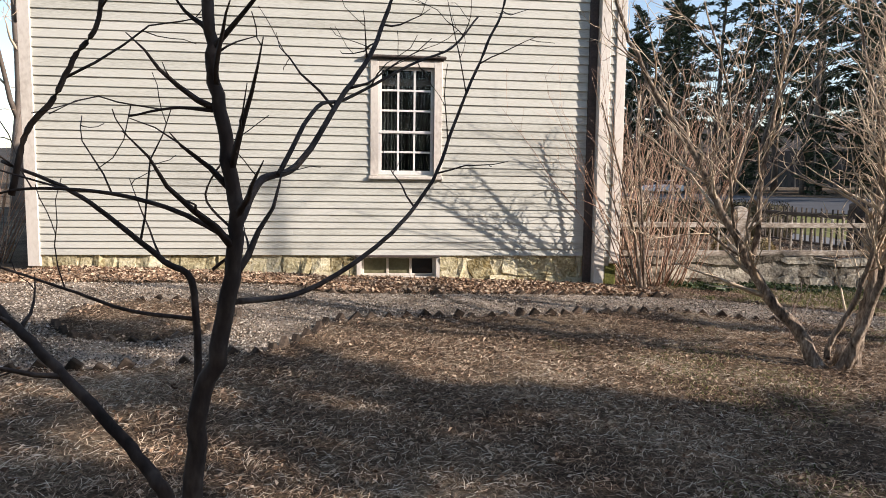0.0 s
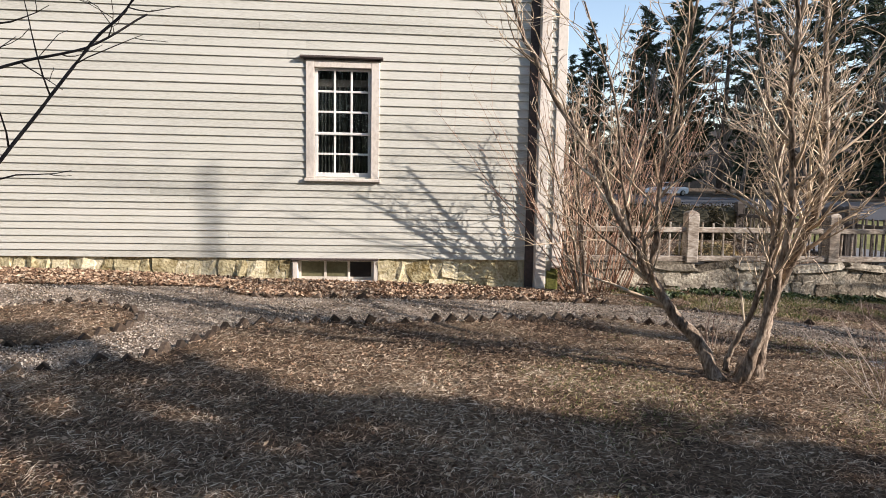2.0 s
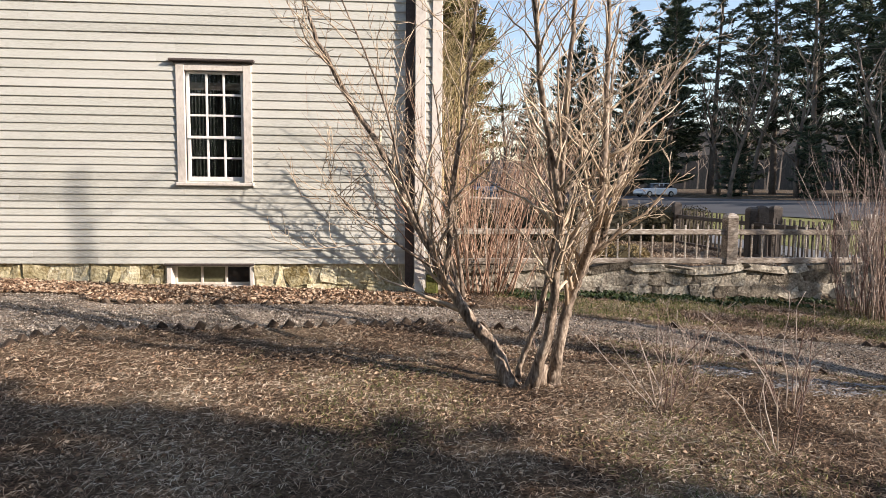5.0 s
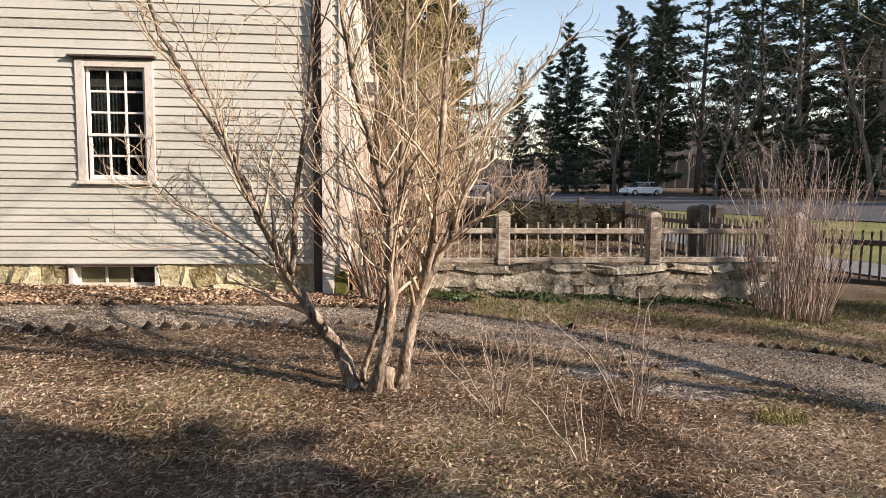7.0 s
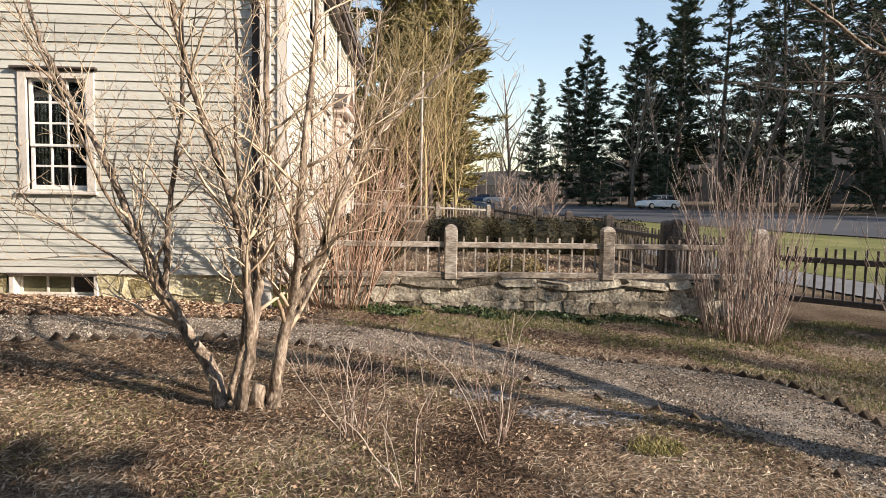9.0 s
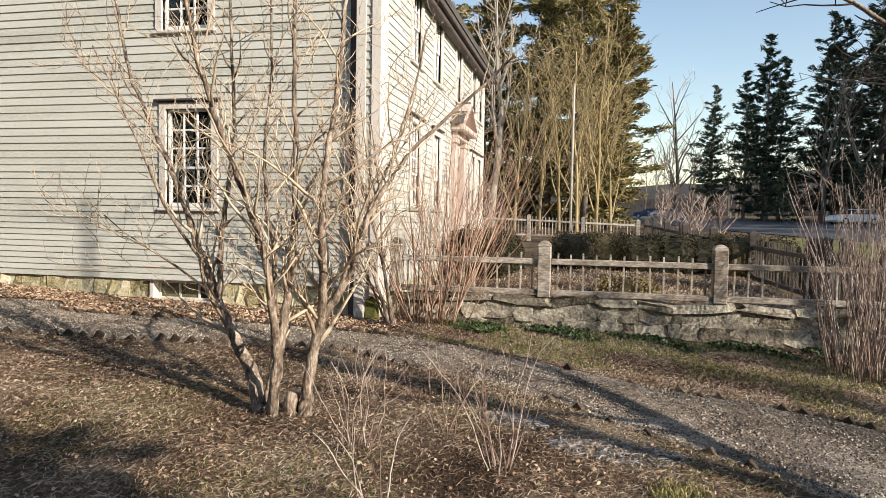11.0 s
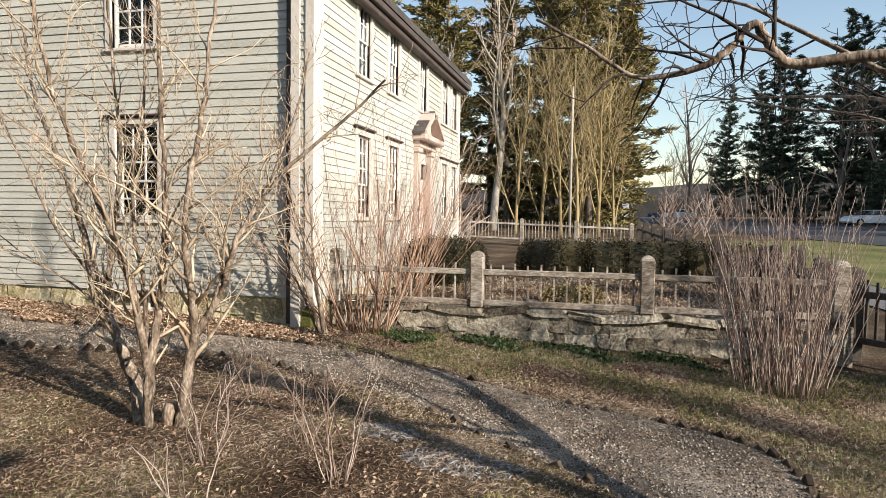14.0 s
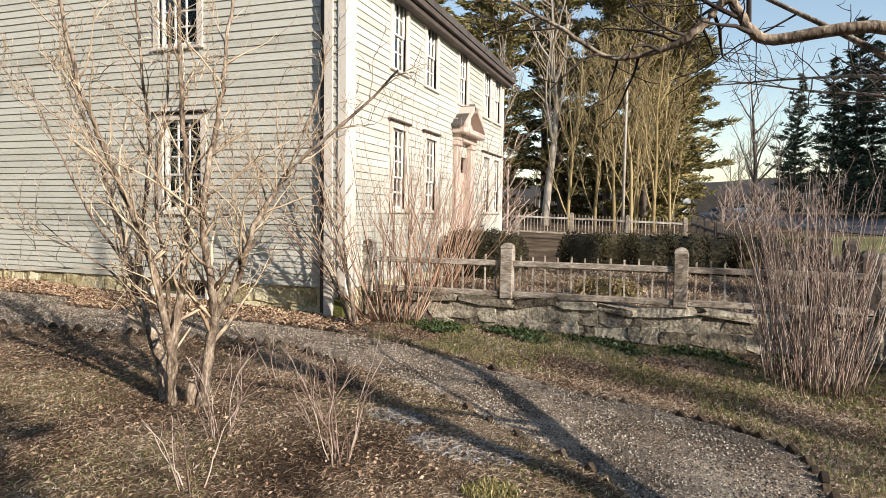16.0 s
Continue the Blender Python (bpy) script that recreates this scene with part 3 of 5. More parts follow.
for s in (-1, 1):
    lo, hi = z1 + 0.60, z1 + 1.14
    convex(g, [(FX, mid + s * 0.78, lo), (FX + 0.34, mid + s * 0.78, lo), (FX, mid + s * 0.78, lo + 0.08), (FX + 0.34, mid + s * 0.78, lo + 0.08),
               (FX, mid + s * 0.12, hi - 0.12), (FX + 0.34, mid + s * 0.12, hi - 0.12), (FX, mid + s * 0.12, hi), (FX + 0.34, mid + s * 0.12, hi)],
           [(0, 1, 3, 2), (4, 5, 7, 6), (0, 1, 5, 4), (2, 3, 7, 6), (0, 2, 6, 4), (1, 3, 7, 5)])
wall_box(g, "front", mid - 0.62, mid + 0.62, 0.0, 0.10, z1 + 0.60, z1 + 0.82, 0.01)
wall_box(g, "front", mid - 0.07, mid + 0.07, 0.0, 0.2, z1 + 0.60, z1 + 1.2, 0.03)
part("pediment", g, SALMON, door)
g = Geo()
for s in (-1, 1):
    convex(g, [(FX, mid + s * 0.86, z1 + 0.60), (FX + 0.30, mid + s * 0.86, z1 + 0.60), (FX, mid, z1 + 1.16), (FX + 0.30, mid, z1 + 1.16), (FX, mid + s * 0.86, z1 + 0.64), (FX + 0.30, mid + s * 0.86, z1 + 0.64), (FX, mid, z1 + 1.21), (FX + 0.30, mid, z1 + 1.21)], [(0, 1, 3, 2), (4, 5, 7, 6), (0, 1, 5, 4), (2, 3, 7, 6), (0, 2, 6, 4), (1, 3, 7, 5)])
part("gablet_roof", g, ROOF, door, "small grey slate roof over the door")
g = Geo()
box(g, FX, FX + 1.0, a - 0.3, b + 0.3, 0.0, 0.30, 0.02)
box(g, FX + 1.0, FX + 1.4, a - 0.2, b + 0.2, 0.0, 0.16, 0.02)
tagged(part("door_step", g, KERB, door), "granite door step")


# ---- limbs and twigs ----
def wander(rng, p, d, length, n, wob, rise):
    """A path that sets out from p along d, wavers and rises."""
    pts, p, d = [Vector(p)], Vector(p), Vector(d).normalized()
    for i in range(n):
        d = (d + Vector((rng.gauss(0, wob), rng.gauss(0, wob), rng.gauss(0, wob) + rise))).normalized()
        p = p + d * (length / n)
        pts.append(p.copy())
    return pts


def taper(r0, r1, n):
    return [r0 + (r1 - r0) * i / (n - 1) for i in range(n)]


def shoots(made, rng, pts, radii, depth, per_m, length, spread, rise, first=0.25, k=3, thin=0.55, wob=0.16, rmin=0.0016, follow=None):
    """Side shoots along a limb, and theirs in turn."""
    total = sum((b - a).length for a, b in zip(pts, pts[1:]))
    count = max(1, int(total * per_m * (1 - first)))
    n = len(pts)
    for i in range(count):
        t = first + (1 - first) * (i + rng.random()) / count
        f = min(t * (n - 1), n - 1.001)
        j = int(f)
        p = pts[j].lerp(pts[j + 1], f - j)
        r = radii[j] + (radii[j + 1] - radii[j]) * (f - j)
        tan = (pts[j + 1] - pts[j]).normalized()
        side = Vector((rng.gauss(0, 1), rng.gauss(0, 1), rng.gauss(0, 0.6)))
        side = (side - tan * side.dot(tan)).normalized()
        d = tan * (1 - spread) + side * spread + Vector((0, 0, rise))
        ln = length * (0.45 + 0.75 * rng.random()) * (1.1 - 0.45 * t)
        m = 5 if depth else 4
        q = wander(rng, p, d, ln, m, wob, rise * 0.25)
        rr = taper(max(min(r * thin, r * 0.9), rmin * 1.3), rmin, m + 1)
        g = made if isinstance(made, Geo) else Geo()
        if g is not made:
            made.append(g)
        tube(g, q, rr, k if depth else 3)
        if depth:
            shoots(g, rng, q, rr, depth - 1, per_m * 1.25, length * 0.5, spread, rise, 0.2, 3, thin, wob, rmin)


def tree(name, base, stems, label, category, bark, twig, seed, depth=1, per_m=3.0, length=0.9, spread=0.6, rise=0.25, rmin=0.002, k=8, first=0.25, group="", stem_name="stem"):
    """A tree of given stems (control points from its base, first and last radius), with twigs."""
    rng = random.Random(seed)
    bz = float(soil(base[0], base[1])) - 0.03
    ob = thing(name, (base[0], base[1], bz), label, category, group)
    o = Vector((base[0], base[1], bz))
    for pts, r0, r1 in stems:
        n = 5 * len(pts)
        line = [o + p for p in spline(pts, n)]
        for i in range(1, n):
            line[i] += Vector((rng.gauss(0, 0.12 * min(r0, 0.05)), rng.gauss(0, 0.12 * min(r0, 0.05)), 0))
        rad = [r0 + (r1 - r0) * (i / (n - 1)) ** 0.8 for i in range(n)]
        if pts[0][2] < 0.1:
            rad[0] *= 1.35
            rad[1] *= 1.12
        g = Geo()
        tube(g, line, rad, k)
        part(stem_name, g, bark, ob, smooth=True)
        made = []
        shoots(made, rng, line, rad, depth, per_m, length, spread, rise, first, 4, rmin=rmin)
        for one in made:
            part("branch", one, twig, ob, smooth=True)
    return ob


# the many-stemmed tree on the lawn
tree("multi_stemmed_tree", (0.83, 4.40), [
    ([(-0.04, 0.07, -0.02), (-0.19, 0.17, 0.32), (-0.39, 0.27, 0.57), (-0.59, 0.32, 0.89), (-0.73, 0.35, 1.18), (-0.90, 0.42, 1.48), (-1.10, 0.47, 1.91), (-1.45, 0.58, 2.48), (-1.73, 0.62, 3.06), (-1.95, 0.7, 3.8)], 0.066, 0.012),
    ([(-0.59, 0.32, 0.89), (-0.55, 0.28, 1.23), (-0.54, 0.31, 1.64), (-0.44, 0.31, 2.23), (-0.41, 0.25, 2.66), (-0.37, 0.15, 3.07), (-0.35, 0.05, 3.9)], 0.030, 0.010),
    ([(-0.60, 0.31, 0.92), (-0.92, 0.32, 1.13), (-1.15, 0.24, 1.30), (-1.34, 0.12, 1.46), (-1.50, 0.02, 1.63)], 0.015, 0.004),
    ([(0.06, -0.02, -0.02), (0.19, -0.13, 0.48), (0.22, -0.28, 1.02), (0.20, -0.40, 1.44), (0.08, -0.53, 1.94), (-0.04, -0.68, 2.44), (-0.09, -0.78, 2.81), (-0.2, -0.9, 3.6)], 0.042, 0.012),
    ([(0.00, 0.05, 0.10), (0.03, 0.05, 0.26), (0.13, -0.05, 0.59), (0.20, -0.18, 1.14), (0.22, -0.24, 1.43), (0.17, -0.25, 1.68), (0.12, -0.20, 2.18), (0.09, -0.03, 2.78), (0.0, 0.1, 3.6)], 0.028, 0.009),
    ([(0.09, -0.03, -0.02), (0.21, -0.13, 0.52), (0.26, -0.10, 1.00), (0.29, -0.06, 1.43), (0.31, -0.05, 1.86), (0.32, -0.10, 2.44), (0.34, -0.15, 3.00), (0.36, -0.2, 4.0)], 0.044, 0.013),
    ([(0.31, 0.12, -0.02), (0.34, 0.12, 0.23), (0.40, 0.12, 0.56), (0.47, 0.10, 0.83), (0.53, -0.04, 1.17), (0.58, -0.16, 1.52), (0.60, -0.17, 1.98), (0.64, -0.06, 2.54), (0.67, 0.02, 3.06), (0.72, 0.1, 4.0)], 0.060, 0.013),
    ([(0.47, 0.12, 0.83), (0.63, 0.18, 1.10), (0.74, 0.15, 1.33), (0.83, 0.18, 1.65), (0.96, 0.32, 1.96), (1.17, 0.47, 2.28), (1.58, 0.76, 2.73), (1.90, 0.8, 3.05)], 0.038, 0.010),
    ([(0.54, 0.17, 0.95), (0.65, 0.16, 1.20), (0.72, 0.18, 1.42), (0.81, 0.37, 1.80), (0.90, 0.62, 2.20), (1.01, 0.88, 2.83), (1.09, 0.97, 3.36)], 0.024, 0.009),
    ([(0.30, -0.05, 1.60), (0.50, 0.1, 1.72), (0.75, 0.2, 1.76), (1.0, 0.3, 1.9)], 0.013, 0.004),
    ([(-0.73, 0.35, 1.18), (-0.95, 0.1, 1.7), (-1.1, -0.1, 2.3), (-1.4, -0.2, 3.0)], 0.016, 0.006),
], "leafless many-stemmed small tree with pale grey-brown bark", "tree", BARK, TWIG, 3, depth=2, per_m=6.5, length=0.95, spread=0.55, rise=0.22, rmin=0.0024, first=0.22)
g = Geo()
tube(g, [Vector((1.02, 4.52, -0.14)), Vector((1.03, 4.52, -0.02)), Vector((1.05, 4.53, 0.06))], [0.075, 0.062, 0.058], 9)
tagged(new("tree_stump", g.mesh("tree_stump", BARK, True)), "short pale cut stump between the tree's stems", "stump")

# the young dark tree that the walk begins behind
tree("young_dark_tree", (-3.44, 0.50), [
    ([(0, 0, 0), (0.0, 0.0, 0.5), (0.02, 0, 0.80), (0.04, 0, 0.98), (0.08, 0.0, 1.13), (0.10, 0.0, 1.26), (0.105, 0.0, 1.34), (0.09, 0.0, 1.46), (0.07, 0, 1.58), (0.065, 0.0, 1.72), (0.05, 0.02, 2.1), (0.07, 0.05, 2.6)], 0.022, 0.008),
    ([(0.0, 0.0, 0.74), (-0.03, 0.0, 0.83), (-0.08, 0.02, 0.89), (-0.18, 0.05, 0.99), (-0.27, 0.07, 1.08), (-0.36, 0.1, 1.16), (-0.5, 0.15, 1.3), (-0.7, 0.2, 1.6)], 0.015, 0.006),
    ([(0.02, 0.01, 0.83), (0.015, 0.06, 0.95), (0.012, 0.07, 1.19), (-0.04, 0.07, 1.24), (-0.12, 0.07, 1.31), (-0.2, 0.07, 1.37), (-0.32, 0.08, 1.42)], 0.009, 0.003),
    ([(0.1, -0.0, 1.175), (0.202, 0.109, 1.173), (0.314, 0.217, 1.227), (0.413, 0.326, 1.305), (0.501, 0.434, 1.424), (0.569, 0.543, 1.589), (0.661, 0.651, 1.791), (0.73, 0.76, 1.948), (0.786, 0.869, 2.296)], 0.006, 0.0033),
    ([(0.108, -0.0, 1.31), (0.125, 0.145, 1.392), (0.181, 0.289, 1.432), (0.26, 0.434, 1.589), (0.342, 0.579, 1.744), (0.389, 0.724, 1.905), (0.524, 0.869, 2.296)], 0.0088, 0.0053),
    ([(0.154, 0.174, 1.404), (0.216, 0.338, 1.56), (0.28, 0.493, 1.606), (0.455, 0.666, 1.731), (0.577, 0.811, 1.809), (0.681, 0.974, 1.946)], 0.0055, 0.003),
    ([(0.1, 0, 1.285), (0.0, 0.02, 1.335), (-0.12, 0.04, 1.365), (-0.25, 0.05, 1.372), (-0.33, 0.06, 1.36)], 0.0055, 0.002),
    ([(-0.3, 0.07, 1.36), (-0.26, 0.05, 1.47), (-0.21, 0.04, 1.525), (-0.17, 0.04, 1.6), (-0.13, 0.04, 1.66), (-0.115, 0.04, 1.75)], 0.006, 0.004),
    ([(0.02, 0.07, 1.13), (-0.1, 0.06, 1.15), (-0.2, 0.05, 1.19), (-0.33, 0.04, 1.24)], 0.0045, 0.002),
    ([(0.07, 0.0, 1.51), (0.0, 0.02, 1.515), (-0.08, 0.03, 1.5)], 0.004, 0.0018),
    ([(0.05, 0.06, 1.225), (0.10, 0.06, 1.28), (0.04, 0.06, 1.36), (0.09, 0.05, 1.45)], 0.0035, 0.0015),
], "leafless young tree with slim dark branches, close by", "tree", DARKBARK, DARKBARK, 11, depth=1, per_m=8.5, length=0.30, spread=0.6, rise=0.15, rmin=0.0009, k=8, first=0.4)

# the tree whose limb hangs over the path's end
tree("overhanging_tree", (6.8, 2.9), [
    ([(0, 0, 0), (0.06, 0.38, 0.85), (0.12, 0.76, 1.35), (0.4, 1.21, 1.85), (0.66, 1.69, 2.45), (0.9, 1.78, 3.15), (0.95, 1.83, 4.45), (0.95, 1.84, 5.0)], 0.13, 0.03),
    ([(0.30, 1.05, 1.70), (-0.2, 0.4, 2.30), (-0.85, 0.06, 2.74), (-1.33, 0.1, 2.76), (-1.44, 0.08, 2.82), (-1.52, 0.07, 2.94), (-1.61, 0.06, 2.85), (-1.71, 0.06, 2.77), (-1.9, 0.1, 2.73), (-2.05, 0.1, 2.74), (-2.25, 0.1, 2.88), (-2.5, 0.1, 3.03)], 0.035, 0.008),
    ([(-0.85, 0.06, 2.61), (-1.25, 0.26, 2.93), (-1.6, 0.46, 3.18), (-2.1, 0.76, 3.28)], 0.016, 0.004),
    ([(-0.2, 0.4, 2.27), (-0.5, 1.2, 2.75), (-0.8, 2.0, 2.95), (-1.4, 2.9, 3.1)], 0.02, 0.005),
    ([(0.2, 0.9, 1.9), (-0.3, 1.8, 2.7), (-0.7, 2.8, 3.0), (-1.2, 3.8, 3.3)], 0.022, 0.005),
], "leafless leaning tree with a crooked grey limb hanging over the path", "tree", BARK, DARKBARK, 21, depth=2, per_m=6.5, length=0.62, spread=0.65, rise=0.12, rmin=0.0022, first=0.3)
tree("second_shade_tree", (9.8, 1.75), [
    ([(0, 0, 0), (0.05, 0.0, 2.0), (0.0, 0.1, 4.0), (-0.1, 0.1, 6.5), (0.0, 0, 9.5)], 0.19, 0.03),
    ([(0.0, 0.1, 3.6), (-0.6, 0.6, 5.0), (-0.9, 0.9, 7.2)], 0.08, 0.015),
    ([(0.0, 0.1, 4.3), (0.6, -0.4, 5.8), (0.9, -0.6, 8.0)], 0.08, 0.015),
], "leafless shade tree beside the path's end", "tree", BARK, DARKBARK, 22, depth=2, per_m=2.0, length=1.6, spread=0.6, rise=0.2, rmin=0.005, first=0.35)


def cane_bush(name, label, cx, cy, rx, ry, count, height, lean, mat, seed, rad=0.006, forks=3, cat="shrub", per=1.6, rise=0.16, wob=0.05):
    """A clump of upright canes that fan out and fork near their tops."""
    rng = random.Random(seed)
    bz = float(soil(cx, cy)) - 0.03
    ob = thing(name, (cx, cy, bz), label, cat)
    tw = Geo()
    cane_mesh = []
    for i in range(count):
        a, q = rng.random() * 2 * math.pi, math.sqrt(rng.random())
        x, y = cx + rx * q * math.cos(a), cy + ry * q * math.sin(a)
        d = Vector((math.cos(a) * q * lean + rng.gauss(0, 0.12), math.sin(a) * q * lean + rng.gauss(0, 0.12), 1))
        h = height * (0.6 + 0.45 * rng.random())
        pts = wander(rng, (x, y, float(soil(x, y)) - 0.02), d, h, 9, wob, 0.02)
        rad_i = taper(rad * (0.7 + 0.7 * rng.random()), 0.002, 10)
        g = Geo()
        tube(g, pts, rad_i, 4)
        if i < 24:
            part("cane", g, mat, ob, smooth=True)
        else:
            tw.add(g.v, g.f)
        shoots(tw, rng, pts, rad_i, 1 if forks > 1 else 0, per, height * 0.24, 0.42, rise, 0.35, 3, 0.7, 0.12, 0.0016)
    tagged(part("twig_spray", tw, mat, ob, smooth=True), kind="stuff")
    return ob


tree("corner_shrub", (0.76, 8.20), [
    ([(0, 0, 0), (-0.25, -0.2, 0.9), (-0.6, -0.45, 1.8), (-0.95, -0.7, 2.6)], 0.030, 0.009),
    ([(0.03, 0, 0), (-0.1, -0.15, 1.0), (-0.3, -0.4, 2.0), (-0.45, -0.6, 2.9)], 0.027, 0.009),
    ([(0.06, 0.02, 0), (-0.1, -0.05, 0.9), (-0.15, -0.1, 1.8), (-0.25, -0.2, 2.8)], 0.024, 0.008),
    ([(-0.05, 0.0, 0), (-0.3, -0.1, 0.7), (-0.55, -0.2, 1.3), (-0.75, -0.3, 1.7)], 0.019, 0.006),
], "sparse leafless shrub in front of the house corner", "shrub", BARK, TWIG, 30, depth=1, per_m=8.0, length=0.42, spread=0.55, rise=0.2, rmin=0.0045, k=6)
cane_bush("corner_lilac", "tall leafless reddish-tan shrub crowded against the house corner", 1.15, 8.74, 0.62, 0.22, 58, 3.5, 0.75, REDTWIG, 31, 0.009, per=2.5)
cane_bush("front_shrub", "leafless pinkish twiggy shrub before the front wall", 1.15, 10.3, 0.5, 0.60, 46, 3.1, 0.75, REDTWIG, 44, 0.009, per=2.4)
cane_bush("front_shrub", "leafless pinkish twiggy shrub before the front wall", 1.05, 11.6, 0.35, 0.40, 26, 2.7, 0.5, REDTWIG, 45, 0.009, per=2.2)
cane_bush("cane_shrub", "leafless clump of pale upright canes beside the fence", 6.6, 7.75, 0.50, 0.45, 150, 2.35, 0.20, PALECANE, 32, 0.0066, 2, per=1.5)
cane_bush("cane_shrub", "leafless clump of pale upright canes by the picket fence", 8.9, 7.3, 0.35, 0.35, 60, 2.0, 0.4, PALECANE, 36, 0.0075, 1, per=0.8)
for sx, sy, n, h, s in ((1.83, 3.9, 13, 0.95, 33), (2.85, 3.95, 15, 1.0, 34), (2.35, 4.5, 8, 0.9, 35), (1.25, 5.5, 5, 0.8, 37), (2.25, 3.1, 6, 0.6, 38)):
    tagged(cane_bush("small_shrub", "sparse leafless young shrub in the leaf litter", sx, sy, 0.10, 0.10, n, h, 0.5, PALECANE, s, 0.0042, 1, per=6.5, rise=0.12, wob=0.13), group="young shrubs on the lawn")
tree("slender_tree", (-8.35, 8.0), [
    ([(0, 0, 0), (0.05, 0, 1.2), (0.0, 0.05, 2.6), (0.1, 0.1, 4.2), (0.1, 0.1, 6.0)], 0.13, 0.05),
    ([(0.0, 0.0, 1.6), (0.5, -0.2, 2.5), (0.9, -0.4, 3.6)], 0.04, 0.008),
], "dark slender trunk of a leafless tree beside the house", "tree", DARKBARK, TWIG, 41, depth=2, per_m=2.4, length=1.1, rmin=0.003)
cane_bush("side_shrub", "leafless brown shrub at the house's far side", -8.9, 9.2, 0.5, 0.5, 40, 2.4, 0.5, REDTWIG, 42, 0.008)
cane_bush("side_shrub", "leafless brown shrub at the house's far side", -10.2, 8.4, 0.6, 0.5, 40, 2.8, 0.5, REDTWIG, 43, 0.008)


# ---- fences ----
def post_geo(g, x, y, z0, z1, w=0.18):
    """A post with a domed top."""
    box(g, x - w / 2, x + w / 2, y - w / 2, y + w / 2, z0, z1 - w * 0.42, 0.012)
    top = []
    for k, (s, h) in enumerate(((0.5, -0.42), (0.44, -0.22), (0.28, -0.07), (0.10, 0.0))):
        top.append([(x + w * s * (1 if q[0] > 0 else -1) * abs(q[0]), y + w * s * (1 if q[1] > 0 else -1) * abs(q[1]), z1 + w * h) for q in ((1, 1), (-1, 1), (-1, -1), (1, -1))])
    o = len(g.v)
    for r in top:
        g.v += r
    for i in range(3):
        for j in range(4):
            g.f.append((o + 4 * i + j, o + 4 * i + (j + 1) % 4, o + 4 * i + 4 + (j + 1) % 4, o + 4 * i + 4 + j))
    g.f.append((o + 12, o + 13, o + 14, o + 15))


def fence(name, label, a, b, posts, z_at, top, rail_hi, rail_lo, tip, per_bay, mat, picket=0.016, post_w=0.18, base=0.0, rail_h=0.085):
    """Posts, two rails and slim pickets between a and b; heights above z_at(x, y)."""
    a, b = Vector(a), Vector(b)
    ob = thing(name, (a.x, a.y, z_at(a.x, a.y)), label, "fence")
    places = [a.lerp(b, t) for t in posts]
    for p in places:
        g = Geo()
        z = z_at(p.x, p.y)
        post_geo(g, p.x, p.y, z + base, z + top, post_w)
        part("post", g, mat, ob)
    turn = math.degrees(math.atan2(b.y - a.y, b.x - a.x))
    pm = Geo()
    box(pm, -picket / 2, picket / 2, -picket / 2, picket / 2, 0, 1, 0.003)
    pm = pm.mesh("picket", mat)
    for p, q in zip(places, places[1:]):
        ln = (q - p).length - post_w
        d = (q - p).normalized()
        p0 = p + d * post_w / 2
        z0, z1 = z_at(p.x, p.y), z_at(q.x, q.y)
        tilt = -math.degrees(math.atan2(z1 - z0, (q - p).length))
        for h, thick in ((rail_hi, 0.045), (rail_lo, 0.06)):
            g = Geo()
            box(g, 0, ln, -thick, thick, -rail_h / 2, rail_h / 2, 0.008, pose(p0.x, p0.y, z0 + h, 0, tilt, turn))
            part("rail", g, mat, ob)
        for i in range(per_bay):
            t = (i + 0.5) / per_bay
            c = p0 + d * ln * t
            z = z0 + (z1 - z0) * t
            h = tip - rail_lo + 0.05 + 0.012 * math.sin(i * 2.7 + p.x)
            piece("picket", pm, ob, pose(c.x, c.y, z + rail_lo - 0.04, 0.8 * math.sin(3 * i), 0.9 * math.cos(5 * i), turn) @ Matrix.Diagonal((1, 1, h, 1)))
    return ob


flat = lambda x, y: 0.0
fence("wall_fence", "weathered white wooden fence on a low stone wall", (0.55, 9.15), (7.72, 9.40), (0.0, 0.3145, 0.6555, 1.0), flat, 1.21, 0.90, 0.44, 1.01, 12, FENCE, 0.026, 0.19, 0.375)
roadside = lambda x, y: float(land(x, y)) + 0.06
fence("road_fence", "dark weathered picket fence along the pavement", (7.66, 10.0), (6.6, 21.7), (0.0, 0.21, 0.47, 0.735, 1.0), roadside, 1.38, 1.02, 0.34, 1.17, 18, FENCEDARK, 0.032, 0.2)
fence("road_fence", "dark weathered picket fence along the verge", (7.95, 9.55), (12.6, 4.3), (0.0, 0.33, 0.66, 1.0), roadside, 1.28, 0.92, 0.30, 1.10, 16, FENCEDARK, 0.034, 0.19)
fence("road_fence", "weathered picket fence far along the road", (6.55, 22.0), (6.1, 29.6), (0.0, 0.35, 0.7, 1.0), roadside, 1.4, 1.02, 0.34, 1.17, 14, FENCEDARK, 0.032, 0.2)
fence("yard_fence", "pale picket fence at the yard's far side", (5.8, 30.2), (-6.5, 28.6), (0.0, 0.2, 0.4, 0.6, 0.8, 1.0), roadside, 1.25, 0.98, 0.30, 1.15, 15, FENCE, 0.035, 0.18)
g = Geo()
for dx in (0.0, 0.42):
    post_geo(g, 7.62 + dx, 12.42 + dx * 0.4, float(land(7.6, 12.4)), 1.30, 0.21)
gate_posts = thing("gate_posts", (7.8, 12.5, float(land(7.6, 12.4))), "pair of dark weathered round-topped gate posts", "gate post")
part("post", g, FENCEDARK, gate_posts)

# the stone wall under the fence: core, stones and capping come last in the file
g = Geo()
